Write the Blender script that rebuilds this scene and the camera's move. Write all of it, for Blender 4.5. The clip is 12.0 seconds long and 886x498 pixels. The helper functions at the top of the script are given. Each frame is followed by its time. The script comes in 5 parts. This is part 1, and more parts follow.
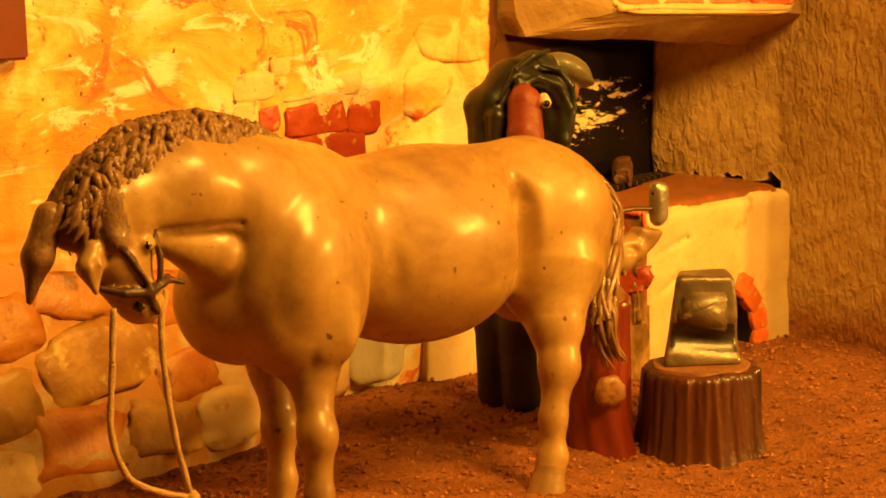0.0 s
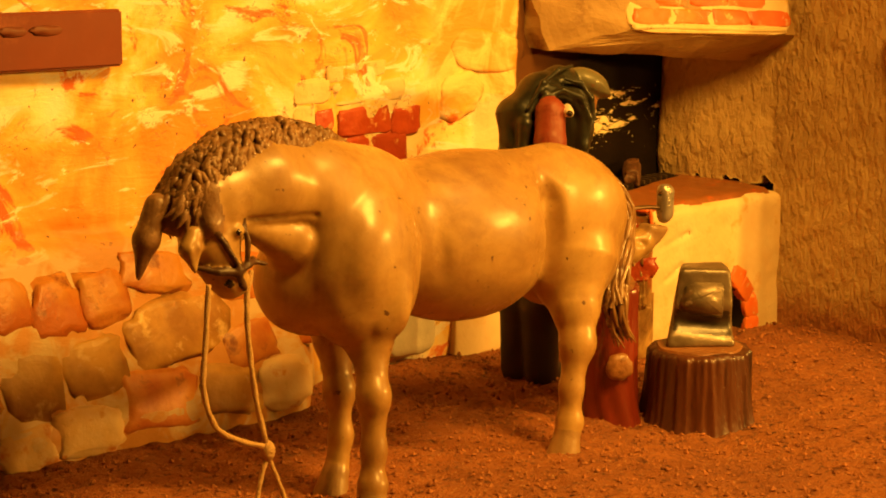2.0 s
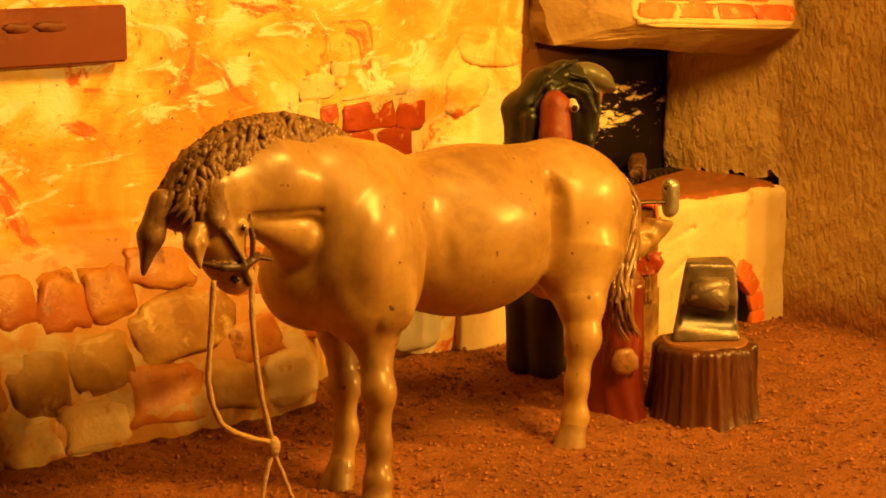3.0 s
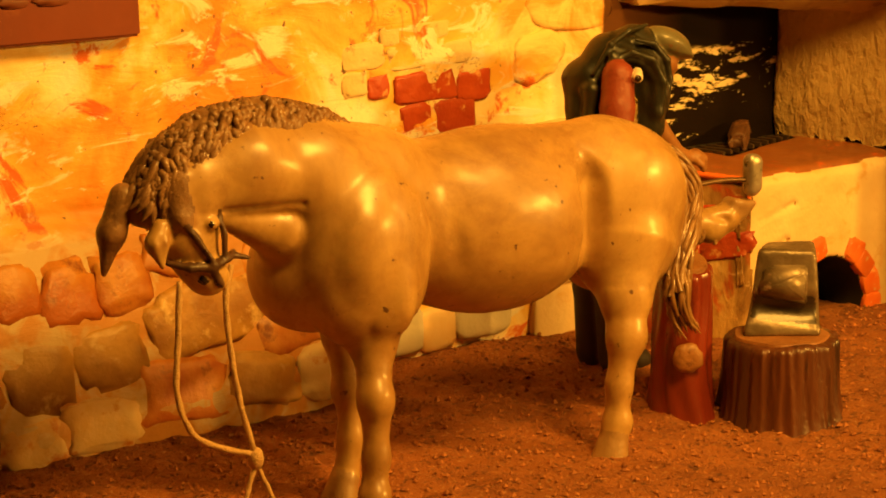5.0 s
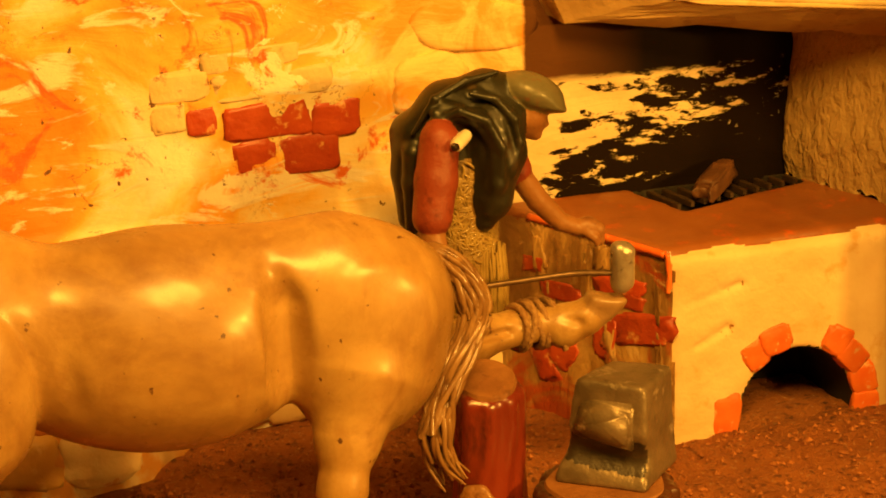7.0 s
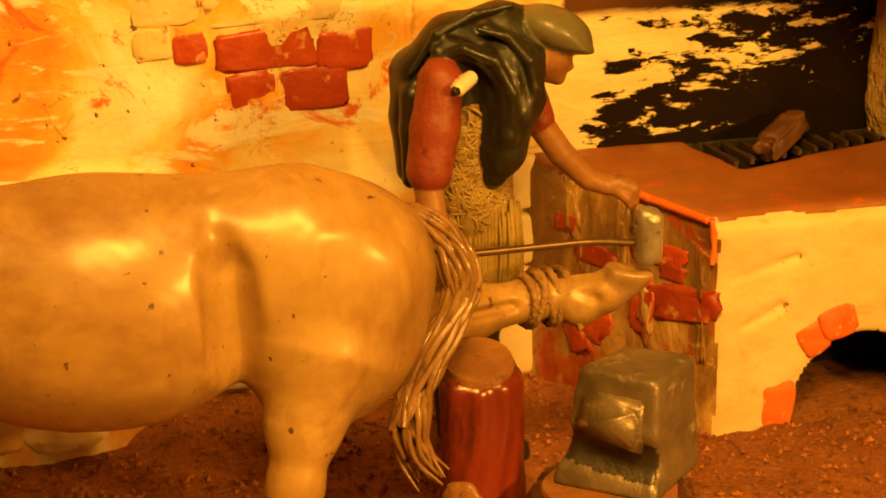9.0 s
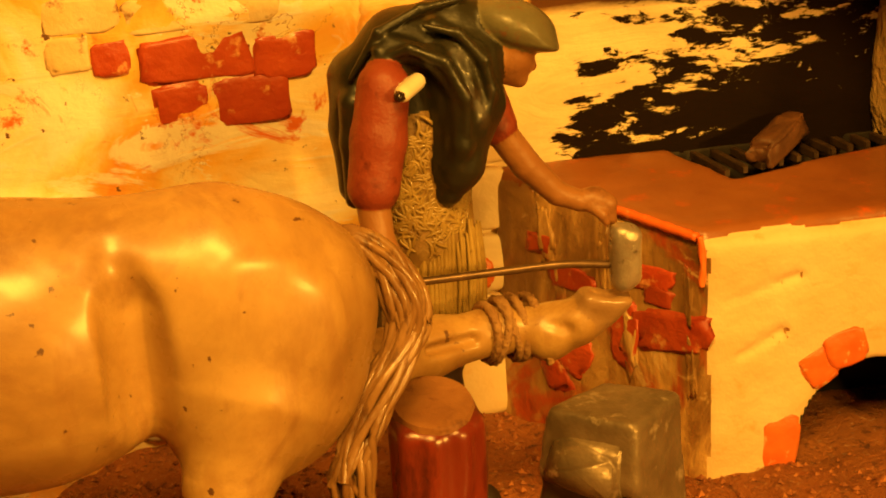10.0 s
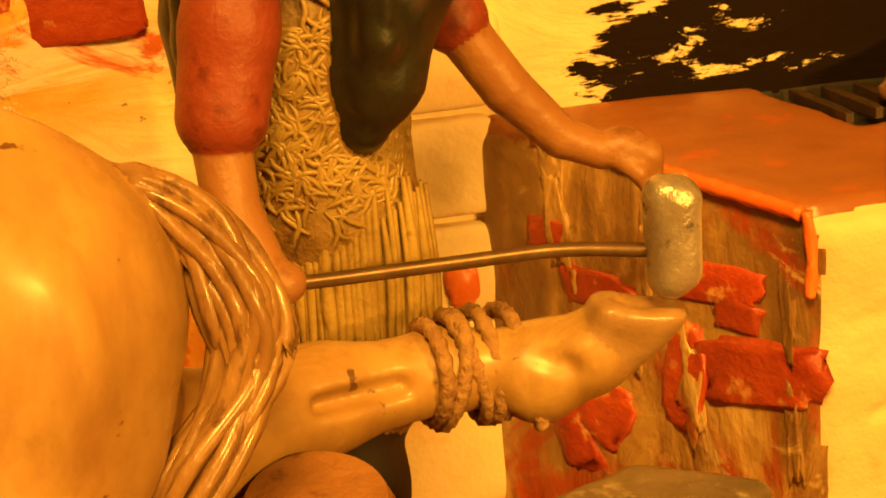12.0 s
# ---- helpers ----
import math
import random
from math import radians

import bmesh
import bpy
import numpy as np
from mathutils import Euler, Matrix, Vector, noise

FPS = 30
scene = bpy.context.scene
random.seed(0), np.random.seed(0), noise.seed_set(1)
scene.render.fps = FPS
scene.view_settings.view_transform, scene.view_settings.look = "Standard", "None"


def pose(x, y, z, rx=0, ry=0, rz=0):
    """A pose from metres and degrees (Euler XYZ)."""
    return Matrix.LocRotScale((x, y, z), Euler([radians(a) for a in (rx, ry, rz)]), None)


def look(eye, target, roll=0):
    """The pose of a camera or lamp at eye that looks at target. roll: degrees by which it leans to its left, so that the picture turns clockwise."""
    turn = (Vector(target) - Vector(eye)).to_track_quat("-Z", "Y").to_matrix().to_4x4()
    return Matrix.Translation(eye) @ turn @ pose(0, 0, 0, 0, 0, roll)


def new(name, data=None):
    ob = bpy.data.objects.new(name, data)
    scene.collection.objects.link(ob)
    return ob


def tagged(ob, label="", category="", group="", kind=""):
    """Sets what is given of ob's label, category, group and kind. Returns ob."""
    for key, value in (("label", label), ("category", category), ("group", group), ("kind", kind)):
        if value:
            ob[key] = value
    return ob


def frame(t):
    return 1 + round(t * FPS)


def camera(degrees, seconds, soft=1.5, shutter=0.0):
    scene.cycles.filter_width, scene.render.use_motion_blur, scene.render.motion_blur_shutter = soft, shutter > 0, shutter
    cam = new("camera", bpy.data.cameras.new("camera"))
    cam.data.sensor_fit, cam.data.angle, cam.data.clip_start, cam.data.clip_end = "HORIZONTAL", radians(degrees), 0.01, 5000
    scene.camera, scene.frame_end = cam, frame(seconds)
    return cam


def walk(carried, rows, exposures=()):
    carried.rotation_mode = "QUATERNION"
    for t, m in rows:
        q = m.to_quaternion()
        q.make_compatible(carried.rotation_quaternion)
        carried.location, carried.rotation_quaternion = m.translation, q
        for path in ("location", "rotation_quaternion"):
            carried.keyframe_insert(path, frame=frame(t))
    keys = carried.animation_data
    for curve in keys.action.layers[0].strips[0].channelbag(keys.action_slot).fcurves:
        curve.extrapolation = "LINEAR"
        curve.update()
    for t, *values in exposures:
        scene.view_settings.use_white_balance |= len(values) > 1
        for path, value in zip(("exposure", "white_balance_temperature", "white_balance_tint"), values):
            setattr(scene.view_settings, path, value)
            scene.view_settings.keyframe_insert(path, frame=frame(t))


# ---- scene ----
cam = camera(26, 12.0, soft=1.8)
PATH = [
    (0, look((-0.7831, -1.0526, 0.3377), (-0.4507, -0.6884, 0.2550), -1.22)),
    (0.5, look((-0.9088, -1.1521, 0.3697), (-0.5744, -0.7903, 0.2840), -0.29)),
    (1, look((-0.9224, -1.1631, 0.3749), (-0.5883, -0.8015, 0.2880), -0.10)),
    (1.5, look((-0.9228, -1.1613, 0.3736), (-0.5889, -0.7992, 0.2874), -0.15)),
    (2, look((-0.9248, -1.1589, 0.3735), (-0.5909, -0.7972, 0.2860), 0.25)),
    (2.5, look((-0.9230, -1.1587, 0.3732), (-0.5895, -0.7969, 0.2844), 0.25)),
    (3, look((-0.9236, -1.1594, 0.3738), (-0.5912, -0.7967, 0.2849), 0.10)),
    (3.5, look((-0.9142, -1.1629, 0.3674), (-0.5815, -0.8009, 0.2766), -0.25)),
    (3.7, look((-0.9191, -1.1591, 0.3699), (-0.5886, -0.7960, 0.2752), -0.50)),
    (5.3, look((-0.6150, -1.1785, 0.4055), (-0.3668, -0.7592, 0.2936), -0.93)),
    (5.5, look((-0.5288, -1.1877, 0.4275), (-0.3014, -0.7585, 0.3088), -0.57)),
    (6, look((-0.3502, -1.2218, 0.4705), (-0.1624, -0.7767, 0.3415), -1.46)),
    (6.5, look((-0.2156, -1.1909, 0.4917), (-0.0614, -0.7383, 0.3452), -2.70)),
    (6.7, look((-0.1947, -1.1709, 0.4968), (-0.0494, -0.7166, 0.3467), -2.37)),
    (8.3, look((-0.0390, -1.0340, 0.4914), (0.0548, -0.5741, 0.3191), -1.39)),
    (8.5, look((-0.0402, -1.0282, 0.4778), (0.0512, -0.5677, 0.3059), -1.35)),
    (9, look((-0.0412, -1.0229, 0.4739), (0.0473, -0.5636, 0.2973), -1.26)),
    (9.5, look((-0.0244, -1.0294, 0.4825), (0.0645, -0.5694, 0.3078), -2.12)),
    (10, look((0.0083, -0.9231, 0.4331), (0.0931, -0.4607, 0.2628), -2.82)),
    (10.5, look((0.0448, -0.8183, 0.3925), (0.1260, -0.3537, 0.2265), -3.16)),
    (11, look((0.0714, -0.7366, 0.3392), (0.1503, -0.2679, 0.1838), -3.72)),
    (11.5, look((0.0963, -0.6616, 0.3153), (0.1649, -0.1927, 0.1559), -3.99)),
    (12, look((0.1148, -0.6014, 0.2875), (0.1755, -0.1298, 0.1330), -4.15)),
]

walk(cam, PATH, [(0, 0.06), (1.0, 0.0), (3.7, 0.0), (5.3, -0.16), (9.5, -0.22), (10.5, -0.14), (12, 0.16)])

# ---- light: one warm display lamp in front and to the side, in a closed dim room ----
D = 0.1          # the plan below is in decimetres
world = bpy.data.worlds.new("room_dark")
scene.world = world
world.use_nodes = True
world.node_tree.nodes["Background"].inputs[0].default_value = (1.0, 0.45, 0.10, 1)
world.node_tree.nodes["Background"].inputs[1].default_value = 0.01


def spot(name, eye, target, watts, radius, colour, degrees=60, blend=0.6):
    lamp = bpy.data.lights.new(name, "SPOT")
    lamp.energy, lamp.color, lamp.shadow_soft_size = watts, colour, radius
    lamp.spot_size, lamp.spot_blend = radians(degrees), blend
    ob = new(name, lamp)
    ob.matrix_world = look(Vector(eye) * D, Vector(target) * D)
    return ob


spot("display_lamp", (0.8, -8.6, 9.5), (-0.3, -1.0, 1.5), 78, 0.16, (1.0, 0.472, 0.060), 78, 0.8)
spot("display_lamp", (8.6, -11.4, 4.7), (-0.6, -1.4, 1.5), 44, 0.030, (1.0, 0.472, 0.060), 60)
spot("display_lamp", (7.3, -12.4, 4.6), (-0.6, -1.4, 1.5), 20, 0.042, (1.0, 0.472, 0.060), 60)


# ---- materials ----
def material(name):
    m = bpy.data.materials.new(name)
    m.use_nodes = True
    t = m.node_tree
    return m, t, t.nodes["Principled BSDF"]


def node(t, kind, **sets):
    n = t.nodes.new(kind)
    for key, value in sets.items():
        n.inputs[key].default_value = value
    return n


def coords(t, stretch=(1, 1, 1), turn=(0, 0, 0)):
    c = t.nodes.new("ShaderNodeTexCoord")
    m = t.nodes.new("ShaderNodeMapping")
    m.inputs["Scale"].default_value = stretch
    m.inputs["Rotation"].default_value = turn
    t.links.new(c.outputs["Object"], m.inputs["Vector"])
    return m.outputs["Vector"]


def noise_of(t, at, scale, detail=4.0, rough=0.55, distort=0.0):
    n = node(t, "ShaderNodeTexNoise", Scale=scale, Detail=detail, Roughness=rough, Distortion=distort)
    t.links.new(at, n.inputs["Vector"])
    return n.outputs["Fac"]


def ramp(t, fac, *stops):
    r = t.nodes.new("ShaderNodeValToRGB")
    els = r.color_ramp.elements
    els[0].position, els[0].color = stops[0][0], (*stops[0][1], 1)
    els[1].position, els[1].color = stops[-1][0], (*stops[-1][1], 1)
    for pos, col in stops[1:-1]:
        els.new(pos).color = (*col, 1)
    t.links.new(fac, r.inputs["Fac"])
    return r.outputs["Color"]


def step(t, fac, lo, hi):
    m = t.nodes.new("ShaderNodeMapRange")
    m.inputs["From Min"].default_value, m.inputs["From Max"].default_value = lo, hi
    t.links.new(fac, m.inputs["Value"])
    return m.outputs["Result"]


def mix(t, fac, a, b):
    m = t.nodes.new("ShaderNodeMix")
    m.data_type = "RGBA"
    if isinstance(fac, float):
        m.inputs[0].default_value = fac
    else:
        t.links.new(fac, m.inputs[0])
    for sock, v in ((m.inputs[6], a), (m.inputs[7], b)):
        if isinstance(v, tuple):
            sock.default_value = (*v, 1)
        else:
            t.links.new(v, sock)
    return m.outputs[2]


def calc(t, op, a, b):
    m = t.nodes.new("ShaderNodeMath")
    m.operation = op
    for sock, v in ((m.inputs[0], a), (m.inputs[1], b)):
        if isinstance(v, (int, float)):
            sock.default_value = v
        else:
            t.links.new(v, sock)
    return m.outputs[0]


def bump(t, b, height, strength, distance):
    n = node(t, "ShaderNodeBump", Strength=strength, Distance=distance)
    t.links.new(height, n.inputs["Height"])
    t.links.new(n.outputs["Normal"], b.inputs["Normal"])


def painted(name, a, b, c=None, scale=30.0, rough=0.6, relief=0.0, relief_scale=200.0, coat=0.0, metal=0.0, stretch=(1, 1, 1), spread=(0.35, 0.65), by_piece=0.0):
    """A surface of two or three blended tones with fine relief."""
    m, t, bs = material(name)
    at = coords(t, stretch)
    f = noise_of(t, at, scale, 6.0, 0.6)
    col = ramp(t, f, (spread[0], a), (spread[1], b))
    if c:
        col = mix(t, step(t, noise_of(t, at, scale * 2.7, 5.0, 0.65), 0.58, 0.68), col, c)
    if by_piece:
        info = t.nodes.new("ShaderNodeObjectInfo")
        hsv = t.nodes.new("ShaderNodeHueSaturation")
        t.links.new(col, hsv.inputs["Color"])
        t.links.new(step2(t, info.outputs["Random"], 1 - by_piece, 1 + by_piece), hsv.inputs["Value"])
        col = hsv.outputs["Color"]
    t.links.new(col, bs.inputs["Base Color"])
    t.links.new(step2(t, noise_of(t, at, scale * 3, 3.0), max(rough - 0.12, 0.03), min(rough + 0.12, 1)), bs.inputs["Roughness"])
    bs.inputs["Metallic"].default_value = metal
    bs.inputs["Coat Weight"].default_value = coat
    bs.inputs["Coat Roughness"].default_value = 0.17
    if relief:
        bump(t, bs, noise_of(t, at, relief_scale, 5.0, 0.6), relief, 0.002)
    return m


def step2(t, fac, lo, hi):
    m = t.nodes.new("ShaderNodeMapRange")
    m.inputs["To Min"].default_value, m.inputs["To Max"].default_value = lo, hi
    t.links.new(fac, m.inputs["Value"])
    return m.outputs["Result"]


def wall_paint():
    """Cream limewash with ochre, orange and red brush patches, soot behind the hearth and the hood's shadow painted in.
    """
    m, t, bs = material("limewash")
    at = coords(t)
    sep = t.nodes.new("ShaderNodeSeparateXYZ")
    t.links.new(at, sep.inputs[0])
    wide = noise_of(t, at, 8.0, 5.0, 0.55, 0.8)
    col = ramp(t, wide, (0.36, (0.92, 0.86, 0.68)), (0.44, (0.90, 0.75, 0.38)), (0.50, (0.88, 0.53, 0.09)), (0.59, (0.82, 0.31, 0.03)))
    brush = noise_of(t, coords(t, (0.5, 1, 1.6), (0, 0.5, 0)), 26.0, 6.0, 0.65, 1.2)
    col = mix(t, step(t, brush, 0.54, 0.60), col, (0.88, 0.80, 0.60))
    col = mix(t, step(t, noise_of(t, at, 15.0, 6.0, 0.7, 1.5), 0.57, 0.63), col, (0.70, 0.16, 0.025))
    col = mix(t, step(t, noise_of(t, coords(t, (0.6, 1, 1.2), (0, -0.4, 0)), 34.0, 6.0, 0.7, 1.0), 0.60, 0.64), col, (0.92, 0.86, 0.66))
    crack = noise_of(t, at, 22.0, 5.0, 0.65, 0.6)
    seam = calc(t, "MINIMUM", step(t, crack, 0.495, 0.500), step(t, crack, 0.508, 0.503))
    gap = step(t, noise_of(t, at, 12.0, 3.0), 0.52, 0.60)
    col = mix(t, calc(t, "MULTIPLY", seam, calc(t, "MULTIPLY", gap, 0.8)), col, (0.34, 0.11, 0.025))
    specks = step(t, noise_of(t, at, 150.0, 3.0), 0.68, 0.72)
    col = mix(t, specks, col, (0.16, 0.07, 0.03))
    # soot: grows towards the hearth, in horizontal streaks that leave plaster bare
    streak = noise_of(t, coords(t, (0.42, 1, 1.35)), 75.0, 8.0, 0.72, 0.35)
    x, z = sep.outputs[0], sep.outputs[2]
    low = calc(t, "MINIMUM", calc(t, "MAXIMUM", calc(t, "MULTIPLY", calc(t, "SUBTRACT", 0.174, z), 50.0), 0.0), 0.8)
    left = calc(t, "MINIMUM", calc(t, "MULTIPLY", calc(t, "SUBTRACT", x, 0.253), 70.0), 0.0)
    near = calc(t, "ADD", calc(t, "MULTIPLY", calc(t, "SUBTRACT", x, 0.292), 7.0), calc(t, "MULTIPLY", calc(t, "SUBTRACT", streak, 0.5), 7.5))
    near = calc(t, "ADD", near, calc(t, "ADD", low, left))
    soot = calc(t, "MAXIMUM", near, -9.0)
    plaster = mix(t, step(t, noise_of(t, at, 45.0, 4.0), 0.4, 0.7), (0.80, 0.66, 0.38), (0.76, 0.58, 0.30))
    bare = step(t, calc(t, "SUBTRACT", x, calc(t, "MULTIPLY", wide, 0.02)), 0.168, 0.176)
    lowdown = step(t, calc(t, "ADD", z, calc(t, "MULTIPLY", wide, 0.04)), 0.236, 0.222)
    col = mix(t, calc(t, "MAXIMUM", calc(t, "MULTIPLY", bare, lowdown), step(t, x, 0.236, 0.240)), col, plaster)
    ochre = mix(t, step(t, noise_of(t, at, 24.0, 6.0, 0.65, 1.2), 0.44, 0.60), (0.80, 0.36, 0.045), (0.90, 0.66, 0.26))
    high = calc(t, "MULTIPLY", step(t, calc(t, "ADD", x, calc(t, "MULTIPLY", brush, 0.05)), 0.150, 0.166), step(t, calc(t, "ADD", z, calc(t, "MULTIPLY", brush, 0.05)), 0.232, 0.244))
    col = mix(t, calc(t, "MULTIPLY", high, step(t, x, 0.240, 0.236)), col, ochre)
    mortar = mix(t, step(t, noise_of(t, at, 30.0, 5.0, 0.6, 0.6), 0.46, 0.58), (0.62, 0.29, 0.06), (0.68, 0.50, 0.26))
    foot = calc(t, "MULTIPLY", step(t, calc(t, "ADD", z, calc(t, "MULTIPLY", brush, 0.03)), 0.158, 0.146), step(t, x, 0.02, -0.03))
    col = mix(t, foot, col, mortar)
    col = mix(t, step(t, soot, 0.0, 0.25), col, (0.013, 0.0075, 0.0045))
    # hood's cast shadow put into the wall colour, brown running into soot black
    hood_shade = calc(t, "MINIMUM", step(t, calc(t, "ADD", sep.outputs[0], calc(t, "MULTIPLY", streak, 0.004)), 0.228, 0.231), step(t, calc(t, "ADD", sep.outputs[2], calc(t, "MULTIPLY", streak, 0.006)), 0.214, 0.219))
    hood_shade_tone = mix(t, step(t, sep.outputs[0], 0.25, 0.31), (0.12, 0.050, 0.018), (0.012, 0.008, 0.006))
    col = mix(t, hood_shade, col, hood_shade_tone)
    t.links.new(col, bs.inputs["Base Color"])
    soot_and_shade = calc(t, "MAXIMUM", step(t, soot, 0.0, 0.25), hood_shade)
    t.links.new(calc(t, "MAXIMUM", step2(t, brush, 0.35, 0.75), soot_and_shade), bs.inputs["Roughness"])
    t.links.new(step2(t, soot_and_shade, 0.5, 0.08), bs.inputs["Specular IOR Level"])
    bump(t, bs, calc(t, "ADD", brush, calc(t, "MULTIPLY", noise_of(t, at, 160.0, 5.0), 0.4)), 0.35, 0.004)
    return m


def stucco_mat():
    m, t, bs = material("stucco")
    at = coords(t)
    dabs = noise_of(t, coords(t, (1, 1.5, 0.62), (0.5, 0, 0)), 120.0, 3.0, 0.5, 0.5)
    col = ramp(t, noise_of(t, at, 14.0, 5.0), (0.35, (0.44, 0.28, 0.105)), (0.65, (0.55, 0.37, 0.15)))
    sep = t.nodes.new("ShaderNodeSeparateXYZ")
    t.links.new(at, sep.inputs[0])
    earth = calc(t, "ADD", sep.outputs[2], calc(t, "MULTIPLY", noise_of(t, at, 40.0, 4.0), 0.03))
    col = mix(t, step(t, earth, 0.055, 0.028), col, (0.36, 0.15, 0.045))
    t.links.new(col, bs.inputs["Base Color"])
    bs.inputs["Roughness"].default_value = 0.7
    bump(t, bs, calc(t, "ADD", dabs, calc(t, "MULTIPLY", noise_of(t, at, 260.0, 3.0), 0.25)), 0.8, 0.006)
    return m


def hide_mat():
    """Lacquered tan clay: broad tone changes, brush streaks, small chips and dirt specks."""
    m, t, bs = material("lacquered_tan_clay")
    at = coords(t)
    col = ramp(t, noise_of(t, at, 9.0, 7.0, 0.66, 0.4), (0.36, (0.27, 0.136, 0.034)), (0.5, (0.41, 0.234, 0.066)), (0.62, (0.52, 0.325, 0.104)))
    streak = noise_of(t, coords(t, (1.0, 1.0, 0.25), (0, 0.35, 0)), 70.0, 5.0, 0.6, 0.4)
    col = mix(t, calc(t, "MULTIPLY", step(t, streak, 0.55, 0.75), 0.55), col, (0.29, 0.13, 0.03))
    col = mix(t, step(t, noise_of(t, at, 120.0, 3.0, 0.6), 0.68, 0.72), col, (0.12, 0.05, 0.014))
    col = mix(t, calc(t, "MULTIPLY", step(t, noise_of(t, at, 17.0, 7.0, 0.75, 0.6), 0.52, 0.72), 0.75), col, (0.24, 0.105, 0.026))
    t.links.new(col, bs.inputs["Base Color"])
    t.links.new(step2(t, streak, 0.44, 0.62), bs.inputs["Roughness"])
    bs.inputs["Coat Weight"].default_value = 0.62
    t.links.new(step2(t, noise_of(t, at, 40.0, 4.0), 0.19, 0.36), bs.inputs["Coat Roughness"])
    bump(t, bs, calc(t, "ADD", noise_of(t, at, 60.0, 5.0, 0.6), calc(t, "MULTIPLY", streak, 0.3)), 0.14, 0.002)
    return m


def stained_mat():
    """Glazed, weathered render: olive, tan and red washes run down in streaks."""
    m, t, bs = material("stained_plaster")
    at = coords(t)
    run = noise_of(t, coords(t, (1, 1, 0.28)), 34.0, 6.0, 0.65, 0.6)
    col = ramp(t, run, (0.34, (0.17, 0.085, 0.028)), (0.47, (0.34, 0.19, 0.062)), (0.58, (0.58, 0.36, 0.12)), (0.68, (0.42, 0.23, 0.075)))
    col = mix(t, calc(t, "MULTIPLY", step(t, noise_of(t, at, 13.0, 5.0, 0.6, 0.8), 0.55, 0.62), 0.85), col, (0.40, 0.055, 0.013))
    col = mix(t, step(t, noise_of(t, at, 26.0, 5.0, 0.65, 0.8), 0.60, 0.66), col, (0.66, 0.46, 0.20))
    t.links.new(col, bs.inputs["Base Color"])
    t.links.new(step2(t, run, 0.18, 0.5), bs.inputs["Roughness"])
    bs.inputs["Coat Weight"].default_value = 0.5
    bs.inputs["Coat Roughness"].default_value = 0.15
    bump(t, bs, calc(t, "ADD", run, calc(t, "MULTIPLY", noise_of(t, at, 60.0, 4.0), 0.5)), 0.9, 0.004)
    return m


def soil_mat():
    m, t, bs = material("soil")
    at = coords(t)
    col = ramp(t, noise_of(t, at, 8.0, 6.0, 0.65), (0.35, (0.30, 0.095, 0.020)), (0.65, (0.43, 0.148, 0.032)))
    col = mix(t, step(t, noise_of(t, at, 330.0, 3.0), 0.6, 0.72), col, (0.55, 0.30, 0.12))
    col = mix(t, step(t, noise_of(t, at, 150.0, 4.0, 0.7), 0.46, 0.34), col, (0.12, 0.038, 0.012))
    col = mix(t, calc(t, "MULTIPLY", step(t, noise_of(t, at, 5.0, 5.0, 0.6, 0.5), 0.50, 0.66), 0.6), col, (0.20, 0.062, 0.016))
    t.links.new(col, bs.inputs["Base Color"])
    bs.inputs["Roughness"].default_value = 0.85
    bump(t, bs, noise_of(t, at, 300.0, 5.0, 0.7), 1.0, 0.004)
    return m


WALL, STUCCO, SOIL = wall_paint(), stucco_mat(), soil_mat()
GRAIN = painted("grains", (0.21, 0.066, 0.017), (0.42, 0.155, 0.042), scale=160, rough=0.8, spread=(0.4, 0.6))
ROOM = painted("dim_room_paint", (0.20, 0.15, 0.10), (0.26, 0.2, 0.14), scale=3, rough=0.8)
STONE = painted("painted_stone", (0.46, 0.13, 0.018), (0.64, 0.29, 0.05), (0.27, 0.09, 0.025), scale=15, rough=0.45, relief=0.8, relief_scale=60, by_piece=0.22, spread=(0.42, 0.58))
STONE_OCHRE = painted("ochre_stone", (0.60, 0.34, 0.075), (0.34, 0.16, 0.035), (0.74, 0.52, 0.22), scale=15, rough=0.45, relief=0.8, relief_scale=60, by_piece=0.18, spread=(0.42, 0.58))
STONE_WHITE = painted("limewashed_stone", (0.80, 0.66, 0.40), (0.72, 0.46, 0.18), (0.58, 0.20, 0.035), scale=16, rough=0.55, relief=0.6, relief_scale=70)
STONE_GREY = painted("grey_stone", (0.50, 0.46, 0.36), (0.62, 0.56, 0.44), scale=30, rough=0.6, relief=0.5, relief_scale=90)
BRICK = painted("red_brick", (0.36, 0.040, 0.012), (0.50, 0.085, 0.022), (0.70, 0.36, 0.14), scale=26, rough=0.42, relief=0.8, relief_scale=110, by_piece=0.2, coat=0.2)
BRICK_PALE = painted("limewashed_brick", (0.80, 0.66, 0.38), (0.78, 0.56, 0.24), (0.30, 0.14, 0.05), scale=34, rough=0.55, relief=0.6, relief_scale=120)
# plaster darkened to tan: the dimness of the hood's unlit faces is in the colour
HOODMAT = painted("shaded_hood_plaster", (0.34, 0.20, 0.07), (0.46, 0.29, 0.11), (0.26, 0.13, 0.04), scale=13, rough=0.65, relief=1.0, relief_scale=42)
PLASTER = painted("plaster", (0.84, 0.68, 0.40), (0.74, 0.53, 0.25), (0.70, 0.44, 0.16), scale=13, rough=0.55, relief=1.0, relief_scale=42)
HEARTH = painted("brown_clay", (0.25, 0.080, 0.020), (0.35, 0.125, 0.032), (0.50, 0.10, 0.014), scale=14, rough=0.42, relief=0.5, relief_scale=60, coat=0.15)
